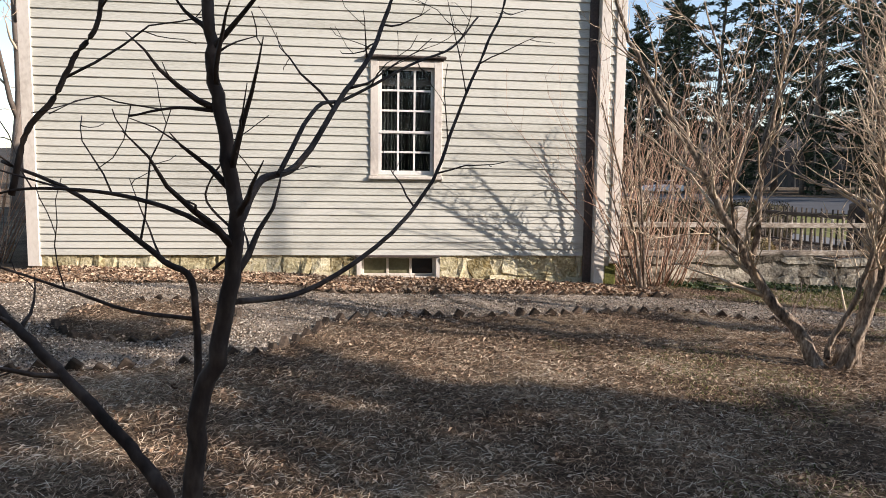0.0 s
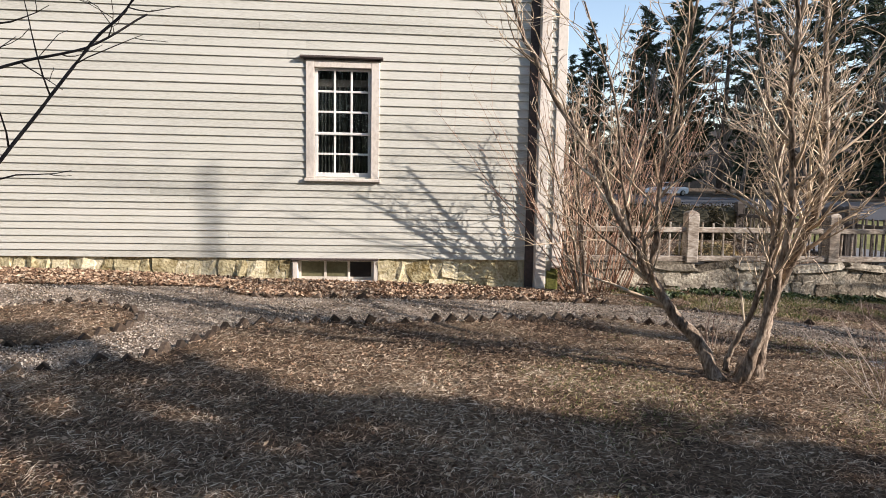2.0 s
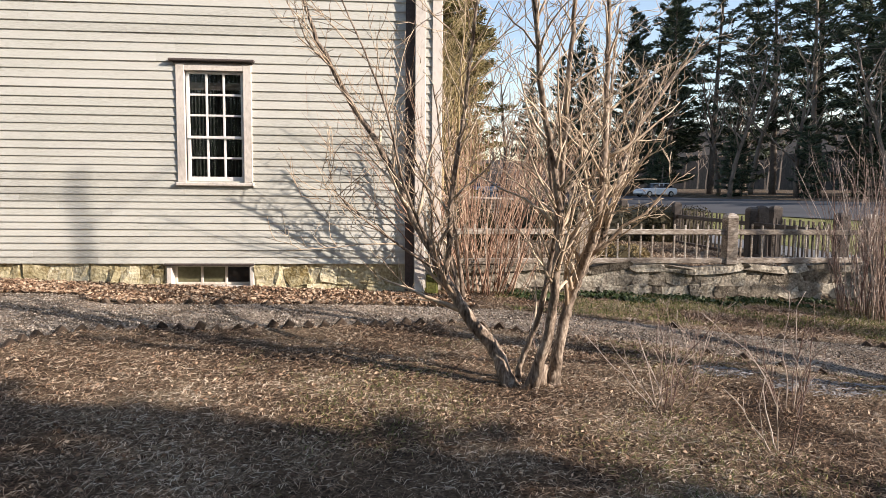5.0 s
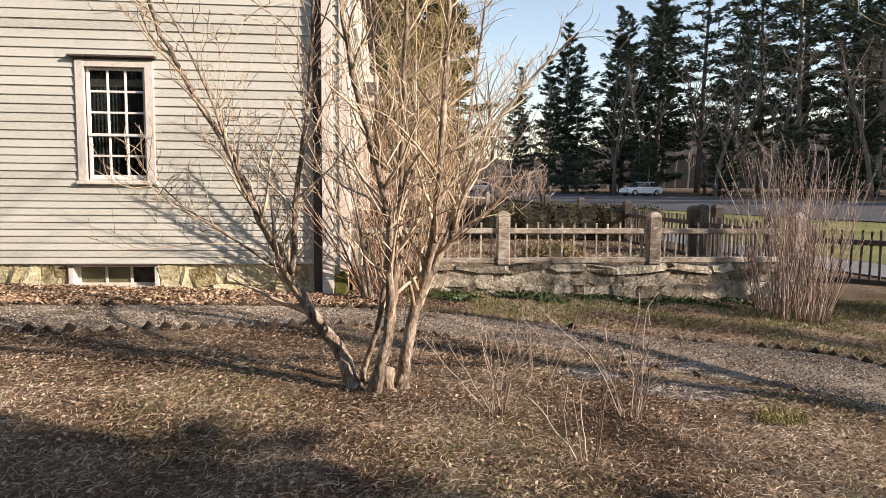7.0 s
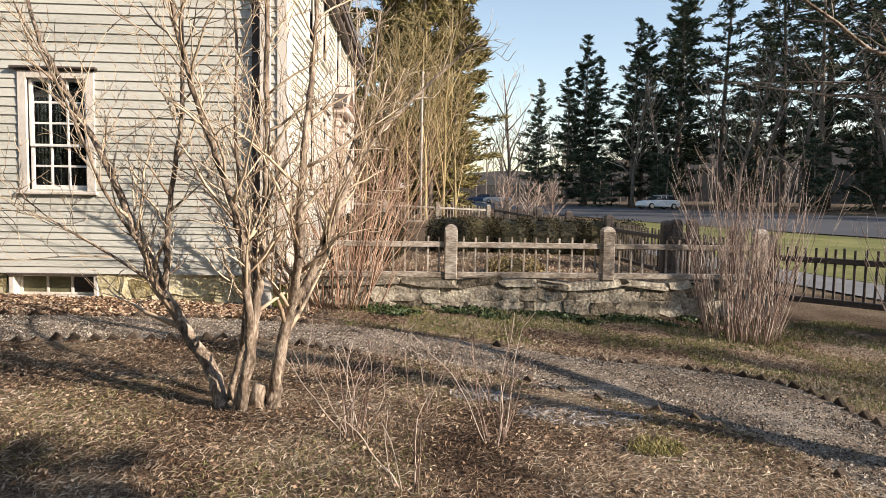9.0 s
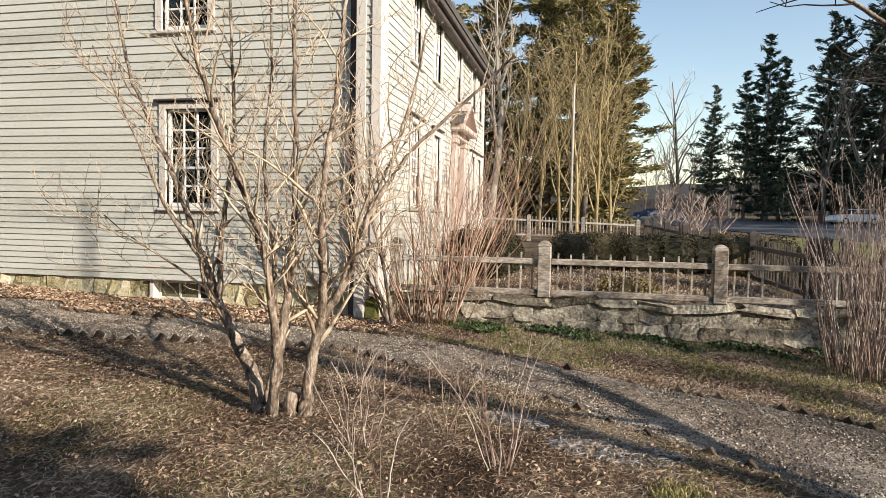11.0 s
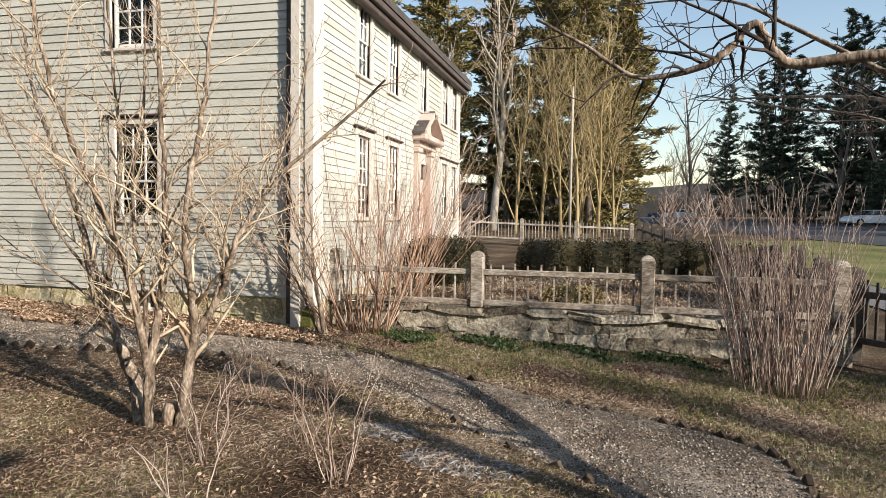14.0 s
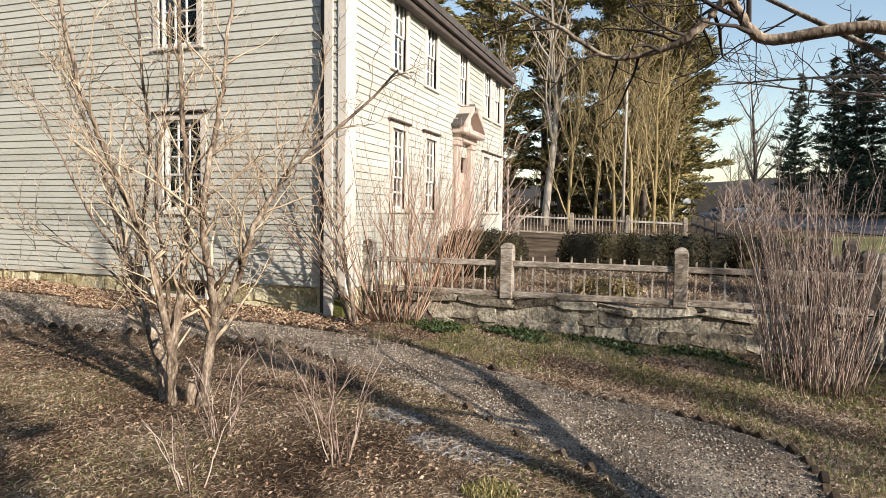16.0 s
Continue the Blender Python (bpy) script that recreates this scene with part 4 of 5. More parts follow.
convex(g, [(x, y + 0.24 * (x - 0.6) / 7.3 * (y < 9.3), z) for x in (0.48, 7.9) for y in (9.13, 9.62) for z in (-0.55, 0.31)], [(0, 1, 3, 2), (4, 5, 7, 6), (0, 1, 5, 4), (2, 3, 7, 6), (0, 2, 6, 4), (1, 3, 7, 5)])
stone_wall = structure("stone_wall", g, WALLMORTAR, "low dry field-stone retaining wall under the fence", "stone wall")


# ---- hedges, leaf by leaf ----
def leafy(name, label, blobs, leaves, size, mat, seed, cat):
    """A clipped bush: a dark twiggy core under a coat of small leaves."""
    rng = np.random.default_rng(seed)
    x, y = blobs[0][0], blobs[0][1]
    ob = thing(name, (x, y, float(soil(x, y))), label, cat)
    core, vs = Geo(), []
    vol = np.array([b[3] * b[5] for b in blobs], float)
    for cx, cy, cz, rx, ry, rz in blobs:
        n, m = 18, 10
        o = len(core.v)
        for i in range(m + 1):
            th = math.pi * i / m
            for j in range(n):
                ph = 2 * math.pi * j / n
                s = 0.86 + 0.05 * math.sin(5 * ph + 3 * th + cx)
                sx = abs(math.cos(ph)) ** 0.6 * (1 if math.cos(ph) > 0 else -1)
                sy = abs(math.sin(ph)) ** 0.6 * (1 if math.sin(ph) > 0 else -1)
                rr = math.sin(th) ** 0.5
                core.v.append((cx + rx * s * rr * sx, cy + ry * s * rr * sy, cz + rz * s * math.cos(th)))
        core.f += [(o + i * n + j, o + i * n + (j + 1) % n, o + (i + 1) * n + (j + 1) % n, o + (i + 1) * n + j) for i in range(m) for j in range(n)]
    part("twiggy_core", core, BOXLEAF, ob)
    pick = rng.choice(len(blobs), leaves, p=vol / vol.sum())
    B = np.array(blobs)[pick]
    th, ph = np.arccos(rng.uniform(-0.9, 1, leaves)), rng.uniform(0, 2 * np.pi, leaves)
    s = 0.88 + 0.16 * rng.random(leaves) + 0.05 * np.sin(5 * ph + 3 * th + B[:, 0])
    sx, sy = np.sign(np.cos(ph)) * np.abs(np.cos(ph)) ** 0.6, np.sign(np.sin(ph)) * np.abs(np.sin(ph)) ** 0.6
    rr = np.sin(th) ** 0.5
    c = B[:, :3] + B[:, 3:] * np.stack([s * rr * sx, s * rr * sy, s * np.cos(th)], 1)
    part("leaves", blades(c, rng, size, size * 0.6, 0.9), mat, ob)
    return ob


def blades(c, rng, length, width, tilt, along=None):
    """Small bent leaves at the places c, at random or mostly along given directions."""
    n = len(c)
    d = rng.normal(size=(n, 3))
    if along is not None:
        d = along + 0.5 * d
    d[:, 2] *= tilt
    d /= np.linalg.norm(d, axis=1, keepdims=True)
    s = np.cross(d, rng.normal(size=(n, 3)))
    s /= np.linalg.norm(s, axis=1, keepdims=True) + 1e-9
    u = np.cross(d, s)
    L = (length * (0.6 + 0.8 * rng.random(n)))[:, None]
    W = (width * (0.6 + 0.8 * rng.random(n)))[:, None]
    p = np.stack([c - d * L / 2, c + s * W / 2 + u * L * 0.12, c - s * W / 2 + u * L * 0.12, c + d * L / 2], 1)
    g = Geo()
    g.v = p.reshape(-1, 3).tolist()
    g.f = [q for i in range(n) for q in ((4 * i, 4 * i + 1, 4 * i + 2), (4 * i + 1, 4 * i + 3, 4 * i + 2))]
    return g


leafy("yard_hedge", "dark clipped evergreen hedge in the front yard", [(3.15 + 0.75 * i, 15.6 + 0.08 * i + 0.1 * math.sin(i * 2), 0.62, 0.62, 0.62, 0.62 + 0.03 * math.sin(3 * i)) for i in range(7)], 26000, 0.05, BOXLEAF, 51, "hedge")
leafy("round_bush", "rounded dark evergreen bush beside the front door", [(1.25, 12.9, 0.68, 0.70, 0.68, 0.66), (1.55, 14.0, 0.62, 0.5, 0.6, 0.6)], 11000, 0.045, BOXLEAF, 52, "bush")
leafy("low_bush", "low brownish bush behind the fence", [(4.1, 11.2, 0.3, 0.55, 0.4, 0.26)], 2600, 0.05, YELTWIG, 53, "bush")


# ---- far trees ----
def pine_mesh(seed, height, bare, mat, spread=0.2, dense=1.0, leaf=0.75):
    """Trunk and crown of a tall pine, from z 0."""
    rng = random.Random(seed)
    nr = np.random.default_rng(seed)
    trunk = Geo()
    line = wander(rng, (0, 0, -0.3), (0, 0, 1), height, 12, 0.015, 0.03)
    tube(trunk, line, taper(height * 0.014, 0.03, 13), 7)
    limbs, cents, lies = Geo(), [], []
    z = height * bare
    while z < height * 0.985:
        t = (z - height * bare) / (height * (1 - bare))
        reach = height * spread * (1 - t) ** 0.75 * (0.55 + 0.6 * min(1, t * 4)) + 0.35
        for k in range(rng.choice((4, 5, 5))):
            a = rng.random() * 2 * math.pi
            ln = reach * (0.35 + 0.8 * rng.random())
            p = line[min(12, max(0, int((z + 0.3) / height * 12)))]
            d = Vector((math.cos(a), math.sin(a), 0.05 + 0.35 * t - 0.1 * (1 - t)))
            q = wander(rng, (p.x, p.y, z + rng.gauss(0, 0.15)), d, ln, 3, 0.08, 0.03)
            tube(limbs, q, taper(0.05, 0.012, 4), 3)
            count = int((5 + ln * 8) * dense)
            for j in range(count):
                f = 0.2 + 0.8 * rng.random()
                jj = min(2, int(f * 3))
                w = q[jj].lerp(q[jj + 1], f * 3 - jj)
                side = rng.gauss(0, 0.10 + 0.20 * ln * (1.08 - f))
                cents.append((w.x - math.sin(a) * side, w.y + math.cos(a) * side, w.z + rng.gauss(0, 0.10) + 0.03 - 0.25 * abs(side)))
                lies.append((math.cos(a) - math.sin(a) * side * 0.8, math.sin(a) + math.cos(a) * side * 0.8, 0.25))
        z += 0.50 + 0.35 * rng.random() + 0.25 * (1 - t)
    c = np.repeat(np.array(cents), 4, 0) + nr.normal(size=(len(cents) * 4, 3)) * np.array((0.12, 0.12, 0.05))
    crown = blades(c, nr, leaf, leaf * 0.19, 1.0, np.repeat(np.array(lies), 4, 0))
    return trunk.mesh("trunk", FARBARK, True), limbs.mesh("limb_whorl", FARBARK, True), crown.mesh("crown", mat)


def bare_mesh(seed, height, bark, twig, fork=0.35, spread=0.5, per=1.0, fine=1.3, rmin=0.011, thick=0.016):
    rng = random.Random(seed)
    trunk, tw = Geo(), Geo()
    line = wander(rng, (0, 0, -0.3), (0, 0, 1), height * 0.9, 12, 0.05, 0.06)
    rad = taper(height * thick, 0.03, 13)
    tube(trunk, line, rad, 7)
    for i in range(int(9 * per)):
        t = fork + (0.95 - fork) * i / (9 * per)
        p = line[int(t * 12)]
        a = i * 2.4 + rng.random()
        d = Vector((math.cos(a) * spread, math.sin(a) * spread, 0.75))
        q = wander(rng, p, d, height * (0.5 - 0.3 * t), 7, 0.09, 0.08)
        r = taper(height * 0.47 * thick * (1.1 - t * 0.6), 0.016, 8)
        tube(trunk, q, r, 5)
        shoots(tw, rng, q, r, 2, fine, height * 0.13, 0.5, 0.2, 0.2, 3, 0.6, 0.12, rmin)
    shoots(tw, rng, line, rad, 2, 0.7, height * 0.14, 0.55, 0.2, 0.4, 3, 0.5, 0.12, 0.012)
    return trunk.mesh("trunk", bark, True), tw.mesh("twigs", twig, True)


def plant(name, meshes, x, y, label, scale=1.0, rz=0.0, names=("trunk", "limb_whorl", "crown"), group="", cat="tree"):
    z = float(soil(np.float64(x), np.float64(y)))
    ob = tagged(new(name), label, cat, group)
    ob.matrix_basis = pose(x, y, z, 0, 0, rz) @ Matrix.Scale(scale, 4)
    for nm, me in zip(names, meshes):
        ch = new(nm, me)
        ch.parent = ob
        if nm != "trunk":
            tagged(ch, kind="stuff")
    return ob


pine_a = pine_mesh(61, 22, 0.06, NEEDLE, 0.19, 0.58)
pine_b = pine_mesh(62, 26, 0.22, NEEDLE, 0.20, 0.42)
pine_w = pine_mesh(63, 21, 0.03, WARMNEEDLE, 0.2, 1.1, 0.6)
for x, y, s, r, kind in ((26, 88, 1.05, 0, 0), (31, 84, 1.1, 70, 0), (36, 82, 1.29, 150, 0), (41, 80, 1.23, 30, 1), (47, 76, 1.23, 200, 1), (45, 66, 1.12, 100, 1), (53, 68, 1.28, 310, 0), (56, 58, 1.18, 20, 1), (62, 50, 1.23, 250, 1), (50, 88, 1.34, 95, 0), (61, 74, 1.34, 10, 0), (70, 62, 1.34, 45, 0), (22, 104, 0.9, 80, 0), (67, 40, 1.18, 160, 1), (20, 91, 0.55, 25, 0), (23, 87, 0.85, 210, 0), (28.5, 92, 0.95, 45, 0), (34, 89, 1.12, 130, 0), (39, 88, 1.46, 55, 0), (50, 72, 1.46, 215, 1), (63, 66, 1.57, 260, 1), (74, 48, 1.46, 70, 1), (64, 30, 1.23, 200, 1), (48, 58, 1.12, 33, 1), (76, 34, 1.46, 90, 0)):
    plant("pine_tree", pine_b if kind else pine_a, x, y, "tall dark pine with a long bare trunk" if kind else "tall dark green pine beyond the road", s, r, group="pines beyond the road")
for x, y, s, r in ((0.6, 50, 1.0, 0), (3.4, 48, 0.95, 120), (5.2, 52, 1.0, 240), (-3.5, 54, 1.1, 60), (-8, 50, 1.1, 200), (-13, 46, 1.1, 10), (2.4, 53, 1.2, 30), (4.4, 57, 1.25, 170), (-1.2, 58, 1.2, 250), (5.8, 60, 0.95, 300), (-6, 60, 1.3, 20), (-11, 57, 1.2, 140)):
    plant("pine_tree", pine_w, x, y, "tall olive-green pine behind the house, low sunlight put into its colour", s, r, group="pines behind the house")
pine_u = pine_mesh(64, 8.5, 0.02, NEEDLE, 0.30, 0.5)
for i in range(26):
    a = i / 25
    px, py = 24 + 50 * a + 3 * math.sin(i * 2.3), 82 - 46 * a + 3 * math.sin(i * 1.7)
    plant("young_evergreen", pine_u, px, py, "dark young evergreen under the tall pines", 0.7 + 0.45 * abs(math.sin(i * 3.1)), i * 77, group="young evergreens beyond the road")
bare_a, bare_b, bare_c = bare_mesh(71, 17, FARBARK, FARBARK), bare_mesh(72, 15, FARBARK, TWIG, 0.25, 0.6), bare_mesh(73, 14, YELTWIG, YELTWIG, 0.15, 0.38, 1.3, 2.4, 0.008, 0.009)
pale = bare_mesh(74, 19, PALEBARK, TWIG, 0.28, 0.38)
for x, y, s, r, k in ((1.8, 42, 1.0, 0, 2), (3.0, 40, 0.9, 75, 2), (0.4, 44, 1.0, 165, 2), (2.9, 46, 1.15, 285, 2), (4.2, 43, 1.1, 130, 2), (-1.0, 41, 0.95, 200, 2), (5.2, 45, 0.85, 60, 2), (-3.0, 44, 1.0, 40, 3), (-5.5, 40, 0.9, 90, 1), (-9.5, 36, 1.0, 20, 1),
                      (14.4, 84, 1.3, 10, 1), (33, 76, 1.1, 40, 0), (38, 72, 1.0, 100, 0), (43, 74, 1.2, 190, 0), (49, 62, 1.0, 270, 1), (54, 62, 1.2, 15, 0), (58, 66, 1.1, 77, 1), (18, 108, 0.8, 33, 0), (9, 112, 0.8, 50, 0), (4, 108, 0.9, 5, 1), (28, 98, 1.0, 300, 1), (64, 56, 1.1, 140, 0), (46, 84, 1.1, 65, 1),
                      (-12, 30, 1.0, 44, 0), (-16, 24, 1.0, 80, 1), (-14, 16, 0.9, 10, 0), (-19, 12, 1.0, 60, 1), (60, 44, 1.0, 12, 1), (72, 50, 1.1, 12, 0), (36, 66, 1.0, 222, 0), (41, 62, 1.15, 143, 1), (46, 56, 1.0, 64, 0), (52, 52, 1.2, 285, 0), (57, 40, 1.0, 206, 1), (30, 80, 1.2, 127, 1)):
    plant("bare_tree", (bare_a, bare_b, bare_c, pale)[k], x, y, ("leafless grey tree in the distance", "leafless tree with fine tan twigs in the distance", "leafless tree with dense olive-yellow twigs", "leafless pale-barked tree behind the house")[k], s, r, ("trunk", "twig_spray"), "leafless trees")
# unseen trees, added only to dapple and dim the sunlit front wall
for x, y, s, r in ((13.5, 6.0, 0.70, 60), (15.0, 8.5, 0.80, 150), (12.5, 9.8, 0.62, 240)):
    plant("bare_tree", bare_b, x, y, "unseen leafless tree added to dapple the front wall", s, r, ("trunk", "twig_spray"), "leafless trees")
# unseen trees added behind the walker, so that their shade falls on the lawn
for x, y, s, r, k in ((24, -9.5, 1.0, 220, 0), (27, -6.0, 0.9, 300, 0)):
    plant("bare_tree", (bare_a, bare_b)[k], x, y, "unseen leafless tree added to shade the lawn", s, r, ("trunk", "twig_spray"), "leafless trees")
pine_s = pine_mesh(65, 22, 0.04, NEEDLE, 0.19, 0.21, 1.25)
# unseen evergreens: near ones shade the lawn, far ones cut the southern sky's fill
for x, y, s, r in ((8.0, -2.3, 0.42, 0), (5.2, -3.1, 0.36, 60), (4.4, -2.4, 0.28, 250), (9.8, -2.2, 0.43, 90), (10.9, -2.8, 0.32, 200), (3.3, -3.0, 0.29, 130), (6.6, -3.0, 0.37, 10), (12.9, -3.6, 0.34, 40), (9.6, -5.4, 0.38, 70), (-9, -15, 0.9, 0), (-15, -12, 1.0, 80), (-3.5, -18, 1.0, 30), (-21, -7, 1.0, 200), (2, -21, 0.9, 120), (-26, 3, 1.0, 10), (10, -16, 0.9, 50), (-6, -12, 1.0, 15), (0, -13, 1.05, 75), (5, -14, 1.0, 135), (-12, -15, 1.1, 195), (15, -18, 0.9, 255), (-18, -10, 1.0, 315), (-30, -3, 1.1, 45), (-9, -10, 0.8, 160)):
    plant("pine_tree", pine_s, x, y, "unseen dark evergreen added to shade the lawn and block sky light", s, r, group="evergreens by the lawn")
far_bush = bare_mesh(75, 3.8, PALECANE, PALECANE, 0.05, 0.9, 3.0, 2.4)
for x, y, s, r in ((9.2, 46, 1.0, 0), (10.3, 45, 0.9, 70), (11.3, 47, 0.85, 140), (8.3, 44, 0.9, 200), (13, 49, 0.9, 20), (-1.6, 22.5, 1.2, 50), (-2.6, 24.5, 1.4, 150), (-1.2, 25.5, 1.0, 250)):
    plant("verge_shrub", far_bush, x, y, "pale leafless shrub on the verge", s, r, ("trunk", "twig_spray"), "verge shrubs", "shrub")
g = Geo()
tube(g, [Vector((2.6, 38, 0.5)), Vector((2.6, 38, 4)), Vector((2.62, 38, 9.4))], [0.09, 0.08, 0.06], 8)
tagged(new("flag_pole", g.mesh("flag_pole", PALEBARK, True)), "tall slim pale pole beyond the yard fence", "pole")

# the wooded ridge that closes the view
g = Geo()
n = 480
for i in range(n + 1):
    a = 2 * math.pi * i / n
    r = 230
    h = 14 + 14 * math.exp(-((a - 0.85) / 0.4) ** 2) + 1.5 * math.sin(7 * a) + 1.2 * math.sin(17 * a + 1) + 0.6 * math.sin(41 * a)
    g.v += [(r * math.cos(a), r * math.sin(a), -6), (r * 1.02 * math.cos(a), r * 1.02 * math.sin(a), h * 0.6), (r * 1.12 * math.cos(a), r * 1.12 * math.sin(a), h)]
for i in range(n):
    for k in (0, 1):
        g.f.append((3 * i + k, 3 * i + 3 + k, 3 * i + 4 + k, 3 * i + 1 + k))
tagged(structure("backdrop", g, WOODS, "low wooded ridge far off", "hill"))


# the far woods, bare and grey
wr = random.Random(99)
g = Geo()
for i in range(80):
    a, r = radians(wr.uniform(-20, 55)), wr.uniform(110, 190)
    x, y = r * math.sin(a), r * math.cos(a)
    if -6 < x - 9 < 8 and y < 150:
        continue
    h = wr.uniform(11, 18)
    line = wander(wr, (x, y, float(land(x, y)) - 0.5), (0, 0, 1), h, 6, 0.05, 0.06)
    tube(g, line, taper(0.22, 0.05, 7), 4)
    for k in range(15):
        p = line[2 + k % 4].lerp(line[3 + k % 4], wr.random())
        b = wr.random() * 6.283
        q = wander(wr, p, (math.cos(b) * 0.7, math.sin(b) * 0.7, 0.8), wr.uniform(2, 5), 4, 0.12, 0.08)
        tube(g, q, taper(0.09, 0.03, 5), 3)
        shoots(g, wr, q, taper(0.08, 0.03, 5), 0, 1.6, 1.6, 0.5, 0.15, 0.2, 3, 0.7, 0.12, 0.03)
tagged(new("far_woods", g.mesh("far_woods", FARBARK)), "bare grey woods in the distance", "woods", kind="stuff")


# ---- vehicles and far house ----
def car(x, y, rz, paint, label):
    z = float(land(x, y)) + 0.05
    m = pose(x, y, z, 0, 0, rz)
    ob = tagged(new("parked_car"), label, "car", "parked cars")
    ob.matrix_basis = m
    side = [(-2.25, 0.35), (-2.3, 0.62), (-2.2, 0.92), (-1.7, 1.0), (0.85, 0.98), (1.9, 0.86), (2.25, 0.66), (2.28, 0.38), (2.1, 0.25), (-2.1, 0.25)]
    g = Geo()
    n = len(side)
    for yy, s in ((-0.88, 0.96), (-0.80, 1.0), (0.80, 1.0), (0.88, 0.96)):
        g.v += [(px * s, yy, 0.58 + (pz - 0.58) * (s if abs(yy) < 0.85 else 0.86)) for px, pz in side]
    for k in range(3):
        g.f += [(k * n + i, k * n + (i + 1) % n, (k + 1) * n + (i + 1) % n, (k + 1) * n + i) for i in range(n)]
    g.f += [tuple(range(n)), tuple(range(3 * n, 4 * n))[::-1]]
    lv = lambda nm, gg, mat, sm=False: setattr_parent(new(nm, gg.mesh(nm, mat, sm)), ob)
    lv("body", g, paint)
    cab = [(-2.0, 0.96), (-1.35, 1.42), (0.15, 1.45), (1.0, 0.98)]
    g = Geo()
    g.v = [(px, yy * (0.78 if pz < 1.2 else 0.62), pz) for yy in (-1, 1) for px, pz in cab]
    g.f = [(0, 1, 2, 3), (7, 6, 5, 4), (0, 4, 5, 1), (2, 6, 7, 3)]
    lv("window", g, CARGLASS)
    g = Geo()
    box(g, -1.4, 0.2, -0.63, 0.63, 1.415, 1.47, 0.02)
    for sx in (-0.62, 0.0):
        for yy in (-0.715, 0.665):
            box(g, sx, sx + 0.07, yy, yy + 0.05, 0.97, 1.43, 0.01)
    lv("roof", g, paint)
    for wx in (-1.4, 1.4):
        for wy in (-0.86, 0.86):
            for nm, rr, dd, mat in (("tyre", 0.32, 0.10, RUBBER), ("rim", 0.2, 0.115, METAL)):
                g = Geo()
                k = 16
                for yy in (-dd, dd):
                    g.v += [(wx + rr * math.cos(2 * math.pi * i / k), wy + yy, 0.32 + rr * math.sin(2 * math.pi * i / k)) for i in range(k)]
                g.f = [(i, (i + 1) % k, k + (i + 1) % k, k + i) for i in range(k)] + [tuple(range(k)), tuple(range(k, 2 * k))]
                lv(nm, g, mat)
    for yy in (-0.78, 0.56):
        g = Geo()
        box(g, -2.32, -2.2, yy, yy + 0.22, 0.66, 0.82, 0.02)
        lv("tail_lamp", g, REDLAMP)
    return ob


def setattr_parent(ob, parent):
    ob.parent = parent
    return ob


car(28.6, 68, 195, WHITECAR, "white saloon car parked beyond the road")
car(13.2, 104, 170, BLUECAR, "dark blue car parked far along the road")
car(15.6, 103, 175, WHITECAR, "white car parked far along the road")
white_house = thing("far_house", (3.0, 135, float(land(3, 135))), "white house glimpsed far along the road", "house")
g = Geo()
zb = float(land(3, 135))
box(g, -1, 9, 132, 140, zb, zb + 5.5, 0.02)
convex(g, [(-1, 132, zb + 5.5), (9, 132, zb + 5.5), (4, 132, zb + 9), (-1, 140, zb + 5.5), (9, 140, zb + 5.5), (4, 140, zb + 9)], [(0, 1, 2), (3, 4, 5), (0, 1, 4, 3), (1, 2, 5, 4), (2, 0, 3, 5)])
part("wall", g, WHITEHOUSE, white_house)
for i in range(3):
    for j in range(2):
        g = Geo()
        box(g, 0.2 + 3.1 * i, 1.4 + 3.1 * i, 131.9, 132.05, zb + 0.9 + 2.5 * j, zb + 2.3 + 2.5 * j, 0.02)
        part("window", g, CARGLASS, white_house)

# ---- pieces: clapboards ----
g = Geo()
convex(g, [(0, 0, 0), (1, 0, 0), (0, -0.022, 0), (1, -0.022, 0), (0, -0.003, 1.06), (1, -0.003, 1.06), (0, 0, 1.06), (1, 0, 1.06)], [(0, 1, 3, 2), (2, 3, 5, 4), (4, 5, 7, 6), (6, 7, 1, 0), (0, 2, 4, 6), (1, 3, 5, 7)])
clap_mesh = g.mesh("clapboard", CLAP)


def clapboards(wall, parent, u0, u1, z0, z1, holes, seed, w=0.0, roofline=False, long=4.2):
    """Courses of boards, closer set low down, cut round the openings."""
    rng = random.Random(seed)
    z = z0
    while z < z1:
        e = 0.096 + 0.030 * float(step(0.9, 3.2, np.float64(z)))
        a0, a1 = u0, u1
        if roofline and z > EAVE_Z:
            f = (z - EAVE_Z) / (RIDGE_Z - EAVE_Z)
            a0, a1 = u0 + (RIDGE_X - u0) * f, u1 + (RIDGE_X - u1) * f
        spans = [(a0, a1)]
        for h in holes:
            if h[2] - 0.03 < z + e * 0.7 and h[3] + 0.06 > z + e * 0.3:
                spans = [s for a, b in spans for s in ((a, min(b, h[0] - 0.115)), (max(a, h[1] + 0.115), b)) if s[1] - s[0] > 0.03]
        for a, b in spans:
            while a < b - 0.01:
                c = b if b - a < long * 1.3 else a + long * (0.5 + 0.6 * rng.random())
                j = rng.gauss(0, 0.0012)
                m = pose(a, GY - w + 0.002, z + j) if wall == "gable" else pose(FX + w - 0.002, a, z + j, 0, 0, 90)
                piece("clapboard", clap_mesh, parent, m @ Matrix.Diagonal((c - a - 0.0015, 1 + rng.gauss(0, 0.06), e, 1)))
                a = c
        z += e


clapboards("gable", gable_wall, WEST + 0.14, PILASTER[0] - 0.002, SILL_Z, RIDGE_Z - 0.15, GABLE_WINDOWS, 81, roofline=True)
